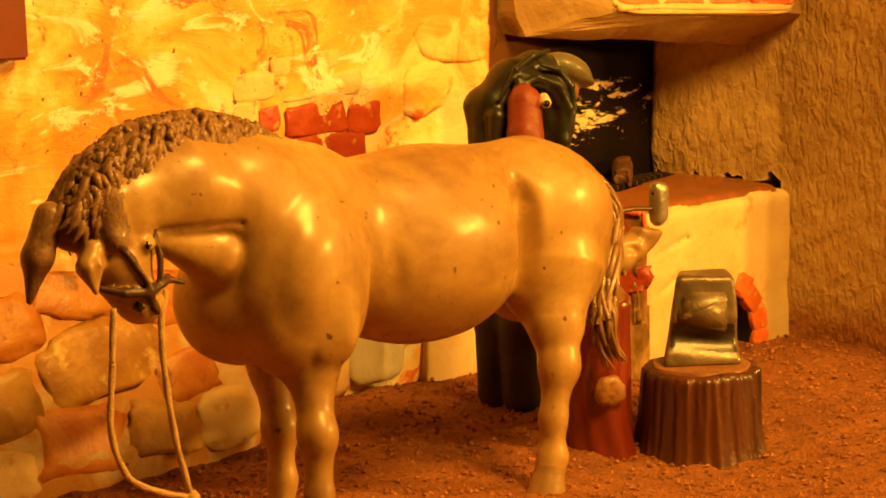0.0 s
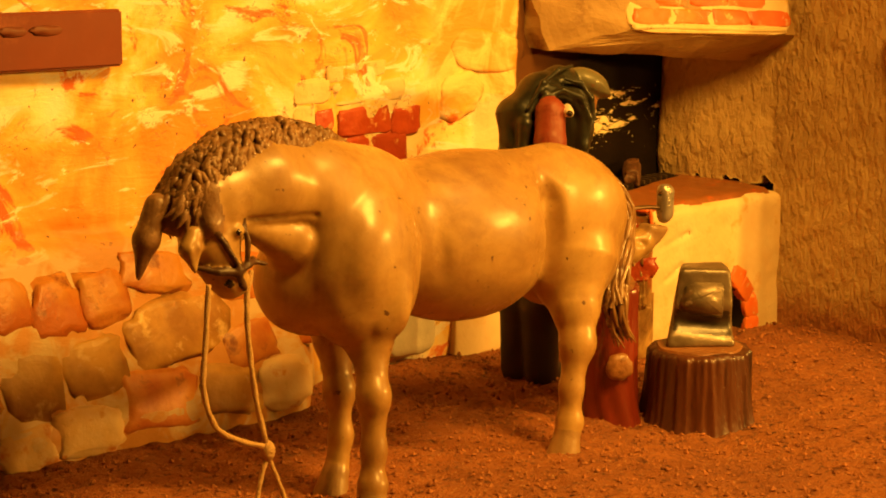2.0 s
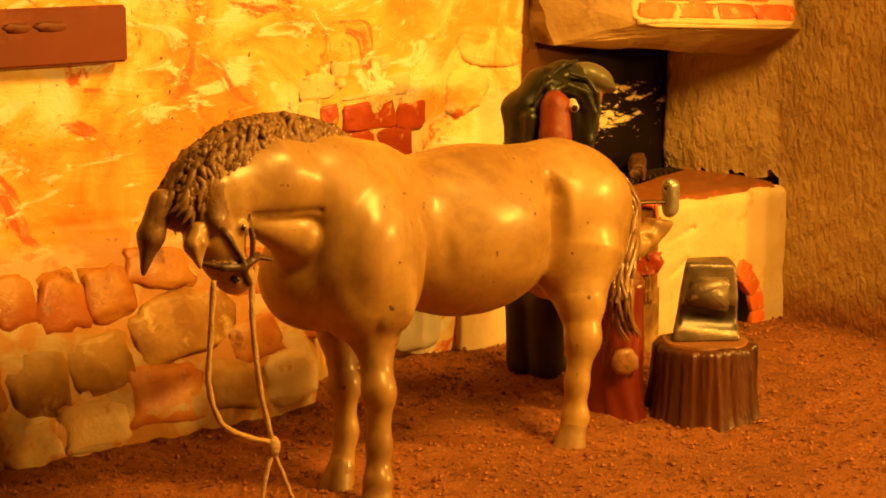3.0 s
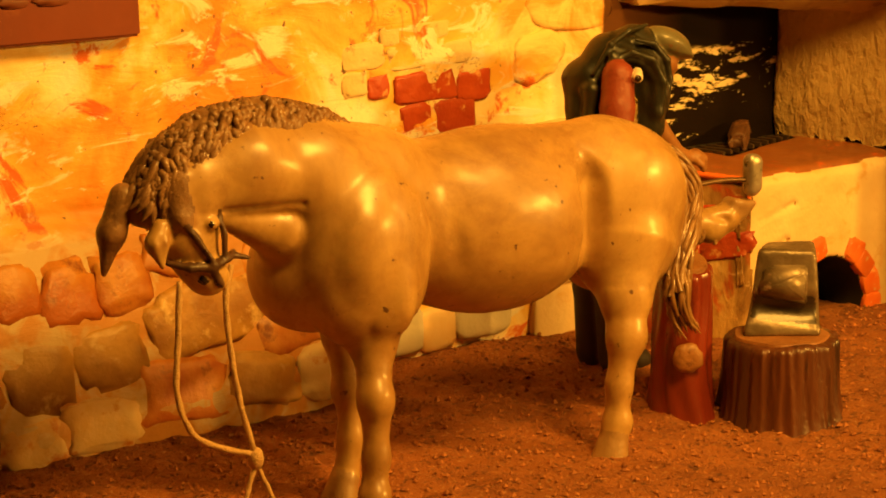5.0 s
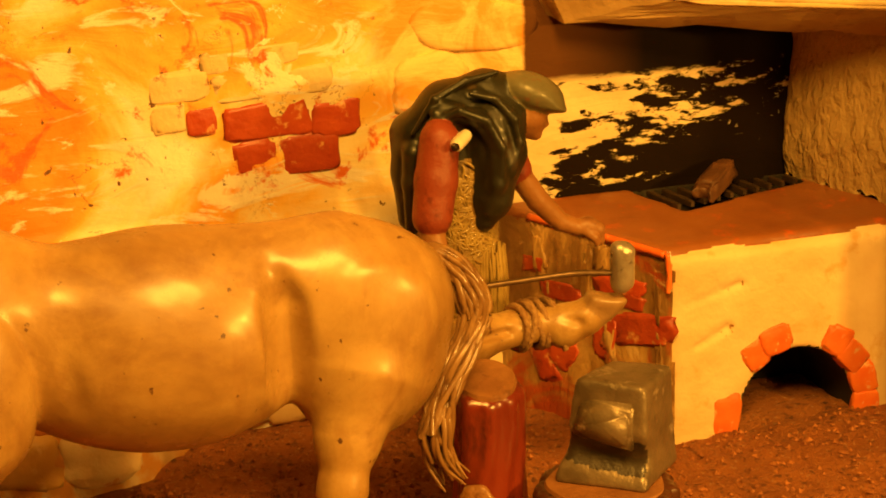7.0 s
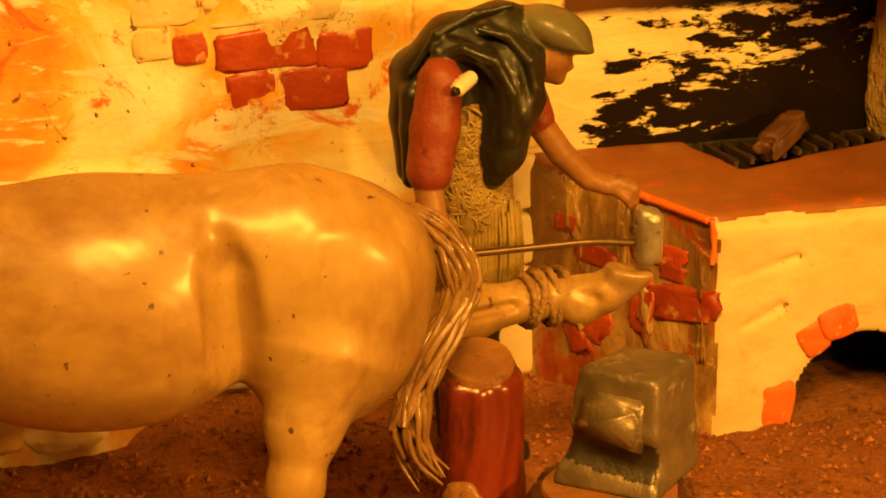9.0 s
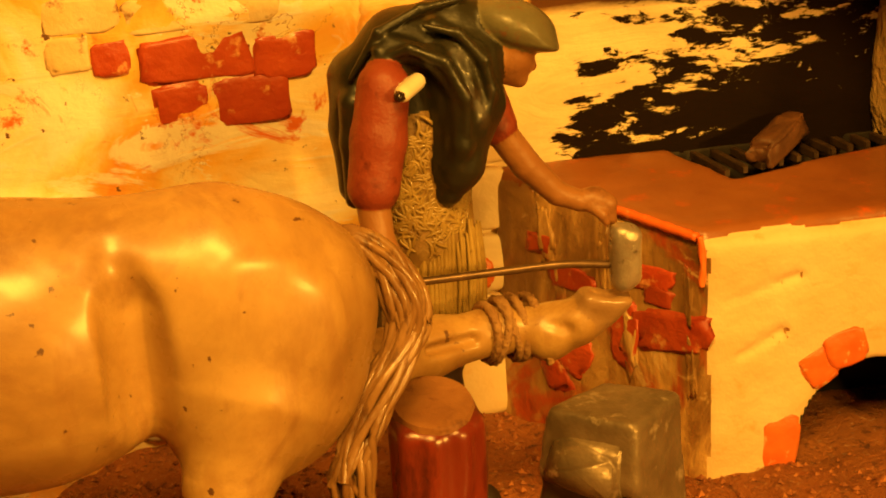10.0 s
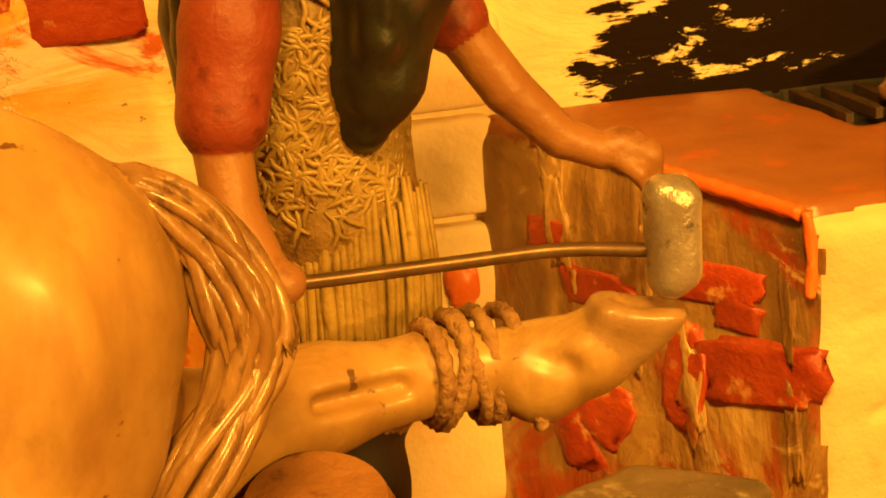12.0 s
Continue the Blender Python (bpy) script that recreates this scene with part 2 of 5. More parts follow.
ORANGE = painted("orange_paint", (0.75, 0.13, 0.02), (0.80, 0.22, 0.04), (0.78, 0.5, 0.22), scale=40, rough=0.4, relief=0.4, relief_scale=90, by_piece=0.12)
STAINED = stained_mat()
SOOT = painted("soot", (0.012, 0.009, 0.007), (0.03, 0.022, 0.015), scale=30, rough=0.8)
HAMMER_STEEL = painted("bright_steel", (0.34, 0.29, 0.24), (0.54, 0.47, 0.40), (0.2, 0.16, 0.13), scale=60, rough=0.32, metal=0.6, relief=0.4)
IRON = painted("cast_iron", (0.05, 0.03, 0.018), (0.10, 0.06, 0.035), scale=90, rough=0.45, metal=0.3, relief=0.3)
STEEL = painted("painted_steel", (0.11, 0.078, 0.046), (0.27, 0.20, 0.125), (0.42, 0.34, 0.24), scale=26, rough=0.4, metal=0.3, relief=0.6, relief_scale=80, coat=0.15)
SHADED_STEEL = painted("undercut_shaded_steel", (0.022, 0.015, 0.010), (0.05, 0.036, 0.022), scale=60, rough=0.4, metal=0.2, relief=0.3, coat=0.3)
BARK = painted("stained_wood", (0.055, 0.018, 0.008), (0.125, 0.038, 0.013), (0.03, 0.010, 0.005), scale=30, rough=0.42, relief=0.9, relief_scale=70, stretch=(1, 1, 0.15), coat=0.25)
STUMPTOP = painted("dark_cut_wood", (0.22, 0.085, 0.028), (0.33, 0.14, 0.045), scale=40, rough=0.5, relief=0.5)
WOODTOP = painted("cut_wood", (0.22, 0.090, 0.028), (0.34, 0.155, 0.05), (0.15, 0.055, 0.018), scale=40, rough=0.45, relief=0.6, coat=0.2)
REDWOOD = painted("red_lacquered_wood", (0.13, 0.018, 0.008), (0.24, 0.034, 0.013), (0.08, 0.012, 0.006), scale=18, rough=0.3, relief=0.3, coat=0.4, stretch=(1, 1, 0.3))
PLAQUE = painted("red_brown_board", (0.16, 0.024, 0.007), (0.22, 0.038, 0.011), (0.26, 0.06, 0.018), scale=9, rough=0.62, relief=0.15, relief_scale=40)
PLAQUE_MARK = painted("worn_marks", (0.14, 0.030, 0.010), (0.19, 0.045, 0.014), scale=60, rough=0.6)
HIDE = hide_mat()
HOOFMAT = painted("hoof_clay", (0.30, 0.17, 0.065), (0.40, 0.24, 0.10), scale=40, rough=0.4, relief=0.3, coat=0.3)
MANE = painted("brown_clay_hair", (0.165, 0.078, 0.028), (0.26, 0.130, 0.046), (0.32, 0.175, 0.066), scale=60, rough=0.5, relief=0.5, relief_scale=200, coat=0.2)
TAIL = painted("tail_clay", (0.20, 0.098, 0.033), (0.36, 0.20, 0.070), (0.12, 0.055, 0.018), scale=60, rough=0.36, relief=0.4, relief_scale=260, coat=0.5, stretch=(1, 1, 0.3))
LEATHER = painted("dark_leather", (0.06, 0.028, 0.014), (0.10, 0.045, 0.02), scale=90, rough=0.4, relief=0.3)
ROPE = painted("hemp_cord", (0.50, 0.30, 0.12), (0.62, 0.40, 0.18), scale=300, rough=0.8, relief=0.8, relief_scale=700)
ROPE_DARK = painted("brown_cord", (0.30, 0.15, 0.05), (0.42, 0.24, 0.09), scale=200, rough=0.7, relief=0.8, relief_scale=500)
CLOAK = painted("dark_green_cloth", (0.008, 0.008, 0.004), (0.022, 0.020, 0.010), (0.034, 0.020, 0.009), scale=22, rough=0.45, relief=0.25, relief_scale=160, coat=0.14)
CAP = painted("olive_cap", (0.095, 0.085, 0.045), (0.165, 0.150, 0.085), (0.20, 0.06, 0.025), scale=22, rough=0.42, relief=0.3, coat=0.2)
SLEEVE = painted("red_sleeve", (0.20, 0.032, 0.015), (0.28, 0.052, 0.022), (0.15, 0.022, 0.01), scale=35, rough=0.5, relief=0.35)
SKIN = painted("painted_clay_skin", (0.26, 0.11, 0.035), (0.33, 0.15, 0.048), (0.20, 0.08, 0.025), scale=30, rough=0.45, relief=0.25)
STRAW = painted("straw_fleece", (0.26, 0.165, 0.038), (0.45, 0.31, 0.085), (0.18, 0.10, 0.025), scale=40, rough=0.42, relief=0.35, relief_scale=300, coat=0.25)
# darker fleece base: the shade between the strands is put into its colour
STRAW_GAP_SHADE = painted("fleece_gap_shade", (0.19, 0.108, 0.030), (0.34, 0.215, 0.06), scale=60, rough=0.5, relief=0.6, relief_scale=300, coat=0.2)
TROUSERS = painted("dark_trousers", (0.018, 0.010, 0.007), (0.032, 0.018, 0.012), scale=40, rough=0.6)
IVORY = painted("ivory_peg", (0.78, 0.66, 0.48), (0.82, 0.72, 0.55), scale=90, rough=0.4)
RODMAT = painted("dark_wire", (0.12, 0.07, 0.035), (0.2, 0.12, 0.06), scale=120, rough=0.4, metal=0.5)
PUPIL_AND_BORE = painted("dark_glaze_and_bore", (0.02, 0.012, 0.008), (0.03, 0.018, 0.012), scale=120, rough=0.2)


# ---- building helpers ----
def link_mesh(name, me, mats, parent=None, label="", smooth=True):
    for m in (mats if isinstance(mats, (list, tuple)) else [mats]):
        me.materials.append(m)
    if smooth:
        me.polygons.foreach_set("use_smooth", [True] * len(me.polygons))
    ob = new(name, me)
    if parent:
        ob.parent = parent
    if label:
        tagged(ob, label)
    return ob


def part(name, bm, mats, parent=None, label="", smooth=True):
    """One mesh object out of a bmesh in decimetres."""
    bmesh.ops.scale(bm, vec=(D, D, D), verts=bm.verts)
    bmesh.ops.recalc_face_normals(bm, faces=bm.faces)
    me = bpy.data.meshes.new(name)
    bm.to_mesh(me)
    bm.free()
    return link_mesh(name, me, mats, parent, label, smooth)


def thing(name, label, category, group="", kind=""):
    return tagged(new(name), label, category, group, kind)


def waves(x, y, z, seed=0.0):
    """Cheap smooth relief, about -1 to 1, for arrays of places."""
    a = np.sin(x * 1.7 + 1.3 * np.sin(y * 1.1 + seed) + seed) + np.sin(y * 2.1 + 1.1 * np.sin(z * 1.3 - seed) + 2.1 * seed)
    b = np.sin(z * 1.9 + 1.2 * np.sin(x * 1.5 + 3 * seed)) + np.sin((x + y + z) * 1.2 + seed * 1.7)
    return (a + b) * 0.25


def wrinkle(x, y, z, seed=0.0, octaves=4):
    out, amp, f = 0.0, 1.0, 1.0
    for n in range(octaves):
        out = out + amp * waves(x * f, y * f, z * f, seed + 1.9 * n)
        amp, f = amp * 0.55, f * 2.07
    return out


class Field:
    """A solid grown on a grid by blending round forms; mesh() skins it."""

    def __init__(self, lo, hi, h):
        self.lo, self.h = np.array(lo, float), h
        self.n = [int(math.ceil((b - a) / h)) + 1 for a, b in zip(lo, hi)]
        self.d = np.full(self.n, 9.0, np.float32)
        self.m = np.zeros(self.n, np.int16)
        self.fine_verts, self.fine_faces, self.fine_mats, self.fine_count = [], [], [], 0

    def strand(self, pts, radii, mat=0, sides=6, steps=3):
        """A thin tapering lock laid on the surface, finer than the grid."""
        p = np.array([tuple(v) for v in pts], float)
        ends = np.concatenate([p[:1], p, p[-1:]])
        path, girth = [], []
        for n in range(len(p) - 1):
            p0, p1, p2, p3 = ends[n:n + 4]
            for g in np.arange(steps) / steps:
                path.append(0.5 * (2 * p1 + (p2 - p0) * g + (2 * p0 - 5 * p1 + 4 * p2 - p3) * g * g + (3 * p1 - p0 - 3 * p2 + p3) * g ** 3))
                girth.append(radii[n] + (radii[n + 1] - radii[n]) * g)
        path, girth = np.array(path + [p[-1]]), np.array(girth + [radii[-1]])
        way = np.gradient(path, axis=0)
        way /= np.linalg.norm(way, axis=1)[:, None] + 1e-9
        side = np.cross(way, (0.21, 0.35, 0.91) if abs(way[0][2]) < 0.8 else (0.9, 0.35, 0.2))
        side /= np.linalg.norm(side, axis=1)[:, None] + 1e-9
        up = np.cross(way, side)
        a = 2 * math.pi * np.arange(sides) / sides
        ring = path[:, None] + girth[:, None, None] * (side[:, None] * np.cos(a)[None, :, None] + up[:, None] * np.sin(a)[None, :, None])
        rows = len(path)
        i = self.fine_count + np.arange(rows * sides).reshape(rows, sides)
        j = np.roll(i, -1, axis=1)
        quads = np.stack([i[:-1], j[:-1], j[1:], i[1:]], -1).reshape(-1, 4)
        self.fine_verts.append(ring.reshape(-1, 3))
        self.fine_faces.append(quads)
        self.fine_mats.append(np.full(len(quads), mat, np.int16))
        self.fine_count += rows * sides
        return self

    def _cut(self, lo, hi):
        s = []
        for k in range(3):
            a = max(0, int((lo[k] - self.lo[k]) / self.h) - 1)
            b = min(self.n[k], int((hi[k] - self.lo[k]) / self.h) + 3)
            s.append(slice(a, max(b, a + 1)))
        axes = [self.lo[k] + self.h * np.arange(s[k].start, min(s[k].stop, self.n[k])) for k in range(3)]
        return tuple(s), np.meshgrid(*axes, indexing="ij")

    def add(self, fn, lo, hi, k=0.05, mat=0, carve=False):
        pad = k + 3 * self.h
        s, (x, y, z) = self._cut(np.array(lo) - pad, np.array(hi) + pad)
        if min(x.shape) == 0:
            return self
        new_d, old = fn(x, y, z), self.d[s]
        if carve:
            new_d = -new_d
            blend = np.maximum(k - np.abs(old - new_d), 0) / max(k, 1e-6)
            self.m[s] = np.where(new_d > old - 0.002, mat, self.m[s])
            self.d[s] = np.maximum(old, new_d) + blend * blend * k * 0.25
        else:
            blend = np.maximum(k - np.abs(old - new_d), 0) / max(k, 1e-6)
            self.m[s] = np.where(new_d < old, mat, self.m[s])
            self.d[s] = np.minimum(old, new_d) - blend * blend * k * 0.25
        return self

    def limb(self, a, b, ra, rb=None, k=0.05, mat=0, carve=False, flat=None):
        a, b, rb = np.array(a, float), np.array(b, float), ra if rb is None else rb
        way = b - a
        size = max(float(way @ way), 1e-9)

        def fn(x, y, z):
            px, py, pz = x - a[0], y - a[1], z - a[2]
            f = np.clip((px * way[0] + py * way[1] + pz * way[2]) / size, 0, 1)
            return np.sqrt((px - f * way[0]) ** 2 + (py - f * way[1]) ** 2 + (pz - f * way[2]) ** 2) - (ra + (rb - ra) * f)

        r = max(ra, rb)
        return self.add(fn, np.minimum(a, b) - r, np.maximum(a, b) + r, k, mat, carve)

    def chain(self, pts, radii, k=0.05, mat=0):
        for n in range(len(pts) - 1):
            self.limb(pts[n], pts[n + 1], radii[n], radii[n + 1], k, mat)
        return self

    def ball(self, c, r, k=0.05, mat=0, turn=(0, 0, 0), carve=False):
        r = np.array(r if isinstance(r, (tuple, list)) else (r, r, r), float)
        back = np.array(Euler([radians(v) for v in turn]).to_matrix().inverted())

        def fn(x, y, z):
            p = np.stack([x - c[0], y - c[1], z - c[2]])
            p = np.tensordot(back, p, 1)
            q = p / r[:, None, None, None]
            k0 = np.sqrt((q * q).sum(0)) + 1e-6
            k1 = np.sqrt(((q / r[:, None, None, None]) ** 2).sum(0)) + 1e-6
            return k0 * (k0 - 1) / k1

        big = r.max()
        return self.add(fn, np.array(c) - big, np.array(c) + big, k, mat, carve)

    def solid(self, planes, lo, hi, edge=0.03, k=0.02, mat=0, carve=False, rough=0.0, fine=9.0):
        """A convex body with rounded edges: planes are (point, outward normal)."""
        def fn(x, y, z):
            out = np.full(x.shape, -9.0)
            for p, n in planes:
                n = np.array(n, float) / np.linalg.norm(n)
                d = (x - p[0]) * n[0] + (y - p[1]) * n[1] + (z - p[2]) * n[2]
                b = np.maximum(edge - np.abs(out - d), 0) / edge
                out = np.maximum(out, d) + b * b * edge * 0.25
            return out + (rough * wrinkle(x * fine, y * fine, z * fine, 0.7, 3) if rough else 0)

        return self.add(fn, lo, hi, k, mat, carve)

    def mesh(self, name, smooth_rounds=1):
        d, n = self.d, self.n
        inside = d < 0
        count = np.zeros([v - 1 for v in n], np.int8)
        corner = [(a, b, c) for a in (0, 1) for b in (0, 1) for c in (0, 1)]
        for a, b, c in corner:
            count += inside[a:n[0] - 1 + a, b:n[1] - 1 + b, c:n[2] - 1 + c]
        cells = np.argwhere((count > 0) & (count < 8))
        index = np.full(count.shape, -1, np.int64)
        index[tuple(cells.T)] = np.arange(len(cells))
        total, hits = np.zeros((len(cells), 3)), np.zeros(len(cells))
        for a, b, c in corner:
            for axis in range(3):
                if (a, b, c)[axis]:
                    continue
                p, q = cells + (a, b, c), cells + (a, b, c)
                q[:, axis] += 1
                dp, dq = d[tuple(p.T)], d[tuple(q.T)]
                cross = (dp < 0) != (dq < 0)
                f = np.where(cross, dp / np.where(cross, dp - dq, 1), 0)
                at = p.astype(float)
                at[:, axis] += f
                total += at * cross[:, None]
                hits += cross
        verts = total / hits[:, None] * self.h + self.lo
        faces, mats = [], []
        for axis in range(3):
            u, v = (axis + 1) % 3, (axis + 2) % 3
            e = [slice(None)] * 3
            g = [slice(None)] * 3
            e[axis], g[axis] = slice(0, -1), slice(1, None)
            change = inside[tuple(e)] != inside[tuple(g)]
            at = np.argwhere(change)
            at = at[(at[:, u] > 0) & (at[:, v] > 0) & (at[:, u] < n[u] - 1) & (at[:, v] < n[v] - 1)]
            quad = []
            for du, dv in ((-1, -1), (0, -1), (0, 0), (-1, 0)):
                c = at.copy()
                c[:, u] += du
                c[:, v] += dv
                quad.append(index[tuple(c.T)])
            quad = np.stack(quad, 1)
            flip = ~inside[tuple(at.T)]
            quad[flip] = quad[flip][:, ::-1]
            faces.append(quad)
            deeper = at.copy()
            deeper[flip, axis] += 1
            mats.append(self.m[tuple(deeper.T)])
        faces, mats = np.concatenate(faces), np.concatenate(mats)
        keep = (faces >= 0).all(1)
        faces, mats = faces[keep], mats[keep]
        for _ in range(smooth_rounds):
            acc, num = np.zeros_like(verts), np.zeros(len(verts))
            for a, b in ((0, 1), (1, 2), (2, 3), (3, 0)):
                np.add.at(acc, faces[:, a], verts[faces[:, b]])
                np.add.at(num, faces[:, a], 1)
                np.add.at(acc, faces[:, b], verts[faces[:, a]])
                np.add.at(num, faces[:, b], 1)
            verts = verts * 0.5 + 0.5 * acc / np.maximum(num, 1)[:, None]
        if self.fine_count:
            faces = np.concatenate([faces] + [q + len(verts) for q in self.fine_faces])
            verts = np.concatenate([verts] + self.fine_verts)
            mats = np.concatenate([mats] + self.fine_mats)
        me = bpy.data.meshes.new(name)
        me.from_pydata((verts * D).tolist(), [], faces.tolist())
        me.polygons.foreach_set("material_index", mats.astype(np.int32))
        me.update()
        return me


def sheet(name, us, vs, fn, back):
    """A closed slab: a front surface fn(u, v) over the grid, and the same pushed back by a vector."""
    u, v = np.meshgrid(us, vs, indexing="ij")
    front = np.stack(fn(u, v), -1)
    nu, nv = u.shape
    rear = front + np.array(back)
    pts = np.concatenate([front.reshape(-1, 3), rear.reshape(-1, 3)])
    i = np.arange(nu * nv).reshape(nu, nv)
    j = i + nu * nv
    quads = [np.stack([i[:-1, :-1], i[1:, :-1], i[1:, 1:], i[:-1, 1:]], -1).reshape(-1, 4),
             np.stack([j[:-1, :-1], j[:-1, 1:], j[1:, 1:], j[1:, :-1]], -1).reshape(-1, 4)]
    for a, b in ((i[0], j[0]), (j[-1], i[-1]), (j[:, 0], i[:, 0]), (i[:, -1], j[:, -1])):
        quads.append(np.stack([a[:-1], a[1:], b[1:], b[:-1]], -1))
    me = bpy.data.meshes.new(name)
    me.from_pydata((pts * D).tolist(), [], np.concatenate(quads).tolist())
    bm = bmesh.new()
    bm.from_mesh(me)
    bmesh.ops.recalc_face_normals(bm, faces=bm.faces)
    bm.to_mesh(me)
    bm.free()
    return me


def lump(size, seed, power=0.55, rough=0.05, detail=3):
    """A rounded stone or worn block, in decimetres, centred on the origin."""
    bm = bmesh.new()
    bmesh.ops.create_icosphere(bm, subdivisions=detail, radius=1)
    for v in bm.verts:
        p = v.co.copy()
        q = Vector([math.copysign(abs(c) ** power, c) for c in p])
        n = noise.noise(p * 1.6 + Vector((seed, 0, seed * 0.7))) * rough * 2 + noise.noise(p * 4 + Vector((0, seed, 0))) * rough
        v.co = Vector((q.x * size[0] / 2, q.y * size[1] / 2, q.z * size[2] / 2)) * (1 + n)
    return bm


def put(bm, m):
    bmesh.ops.transform(bm, matrix=m, verts=bm.verts)
    return bm


def cord(name, pts, radius, mat, parent=None, label="", sides=8, twist=0.0):
    """A round cord through points in decimetres, smoothed, as a mesh."""
    pts = [Vector(p) for p in pts]
    path = []
    for n in range(len(pts) - 1):
        p0, p1, p2, p3 = pts[max(n - 1, 0)], pts[n], pts[n + 1], pts[min(n + 2, len(pts) - 1)]
        for s in range(8):
            f = s / 8
            path.append(0.5 * ((2 * p1) + (p2 - p0) * f + (2 * p0 - 5 * p1 + 4 * p2 - p3) * f * f + (3 * p1 - p0 - 3 * p2 + p3) * f ** 3))
    path.append(pts[-1])
    bm = bmesh.new()
    rings, side = [], Vector((0.3, 1, 0.2)).normalized()
    for n, p in enumerate(path):
        way = (path[min(n + 1, len(path) - 1)] - path[max(n - 1, 0)]).normalized()
        side = (side - way * side.dot(way)).normalized()
        up = way.cross(side)
        ring = []
        for k in range(sides):
            a = 2 * math.pi * k / sides
            r = radius * (1 + 0.14 * math.sin(2 * a + n * twist))
            ring.append(bm.verts.new(p + (side * math.cos(a) + up * math.sin(a)) * r))
        rings.append(ring)
    for a, b in zip(rings, rings[1:]):
        for k in range(sides):
            bm.faces.new((a[k], a[(k + 1) % sides], b[(k + 1) % sides], b[k]))
    bm.faces.new(rings[0][::-1])
    bm.faces.new(rings[-1])
    return part(name, bm, mat, parent, label)


# ---- the setting ----
def bulge(x, z):
    """How far the stone footing of the back wall stands out."""
    along = np.clip((-x + 0.15) / 0.7, 0, 1)
    along = along * along * (3 - 2 * along)
    up = np.clip((1.45 - z) / 1.25, 0, 1)
    return 0.58 * along * np.sqrt(up + 1e-6) * (0.75 + 0.25 * up)


def ground_z(x, y):
    dip = 0.12 * np.exp(-((x - 1.5) ** 2 + (y + 2.7) ** 2) / 0.9)
    near = 1 / (1 + np.exp(-(y + 7.5) * 2))
    heap = 0.07 * np.exp(-((x - 0.9) ** 2 / 0.5 + (y + 0.35) ** 2 / 0.12)) + 0.05 * np.exp(-((x - 4.2) ** 2 / 0.4 + (y + 1.4) ** 2 / 0.4))
    return (0.025 * wrinkle(x * 1.3, y * 1.3, 0 * x, 0.4, 3) + 0.024 * wrinkle(x * 10, y * 10, 0 * x, 1.4, 4)) * near - dip + heap


def spaced(lo, a, b, hi, fine, coarse):
    return np.concatenate([np.arange(lo, a, coarse), np.arange(a, b, fine), np.arange(b, hi + coarse * 0.5, coarse)])


me = sheet("ground", spaced(-40, -4, 5.2, 26, 0.05, 2.0), spaced(-40, -6, 0.0, 0.3, 0.05, 2.0),
           lambda u, v: (u, v, ground_z(u, v)), (0, 0, -0.6))
ground = tagged(link_mesh("ground", me, SOIL), "rust-orange sandy soil of the display floor, coarse and crumbly", "ground", kind="structure")

me = sheet("wall_back", spaced(-40, -4, 4.6, 26, 0.045, 2.0), spaced(-0.4, -0.1, 3.6, 20, 0.045, 1.5),
           lambda u, v: (u, -bulge(u, v) - 0.03 * wrinkle(u * 2.2, 0 * u, v * 2.2, 0.3, 4) * ((u > -5) & (u < 5) & (v < 4)), v), (0, 1.6, 0))
wall_back = tagged(link_mesh("wall_back", me, WALL), "lime-plastered back wall with ochre and orange brush patches", "wall", kind="structure")


def stucco_place(s, z):
    """Footprint of the stucco wall: a swollen end behind the hearth, then straight towards the front."""
    y = 0.25 - s
    x = np.interp(s, [0, 0.3, 0.6, 1.2, 2.5, 40], [4.35, 4.14, 4.25, 4.6, 4.72, 5.2])
    low = np.where(s < 1.26, 1.30 + 0.05 * np.sin(s * 23) + 0.03 * np.sin(s * 61), -0.5)
    zz = np.maximum(z, low)
    dab = 0.014 * wrinkle(y * 10 + zz * 5, 0 * zz + 0.3, zz * 8 - y * 3, 0.9, 4)
    calm = 1 / (1 + np.exp(-(6 - s) * 3))
    return x + dab * calm - 0.05 * np.exp(-((zz - 1.6) / 0.3) ** 2) * (s < 1.2), y, zz


me = sheet("wall_right", np.arange(0, 2.96, 0.03), spaced(-0.5, -0.1, 4.0, 20, 0.03, 1.5), stucco_place, (0.35, 0, 0))
wall_right = tagged(link_mesh("wall_right", me, STUCCO), "rough trowelled stucco wall, earth-stained along its foot", "wall", kind="structure")


def slab(name, lo, hi, label, mat=ROOM):
    bm = bmesh.new()
    bmesh.ops.create_cube(bm, size=1)
    put(bm, Matrix.Translation([(a + b) / 2 for a, b in zip(lo, hi)]) @ Matrix.Diagonal([b - a for a, b in zip(lo, hi)] + [1]))
    return tagged(part(name, bm, mat, smooth=False), label, name.split("_")[0], kind="structure")


slab("wall_left", (-42, -42, -1), (-40, 2, 22), "plain dim side wall of the room")
slab("wall_front", (-42, -44, -1), (28, -42, 22), "plain dim wall behind the viewer")
slab("wall_far_right", (26, -42, -1), (28, 2, 22), "plain dim far side wall of the room")
slab("ceiling", (-42, -44, 20), (28, 2, 22), "plain dim ceiling of the room")

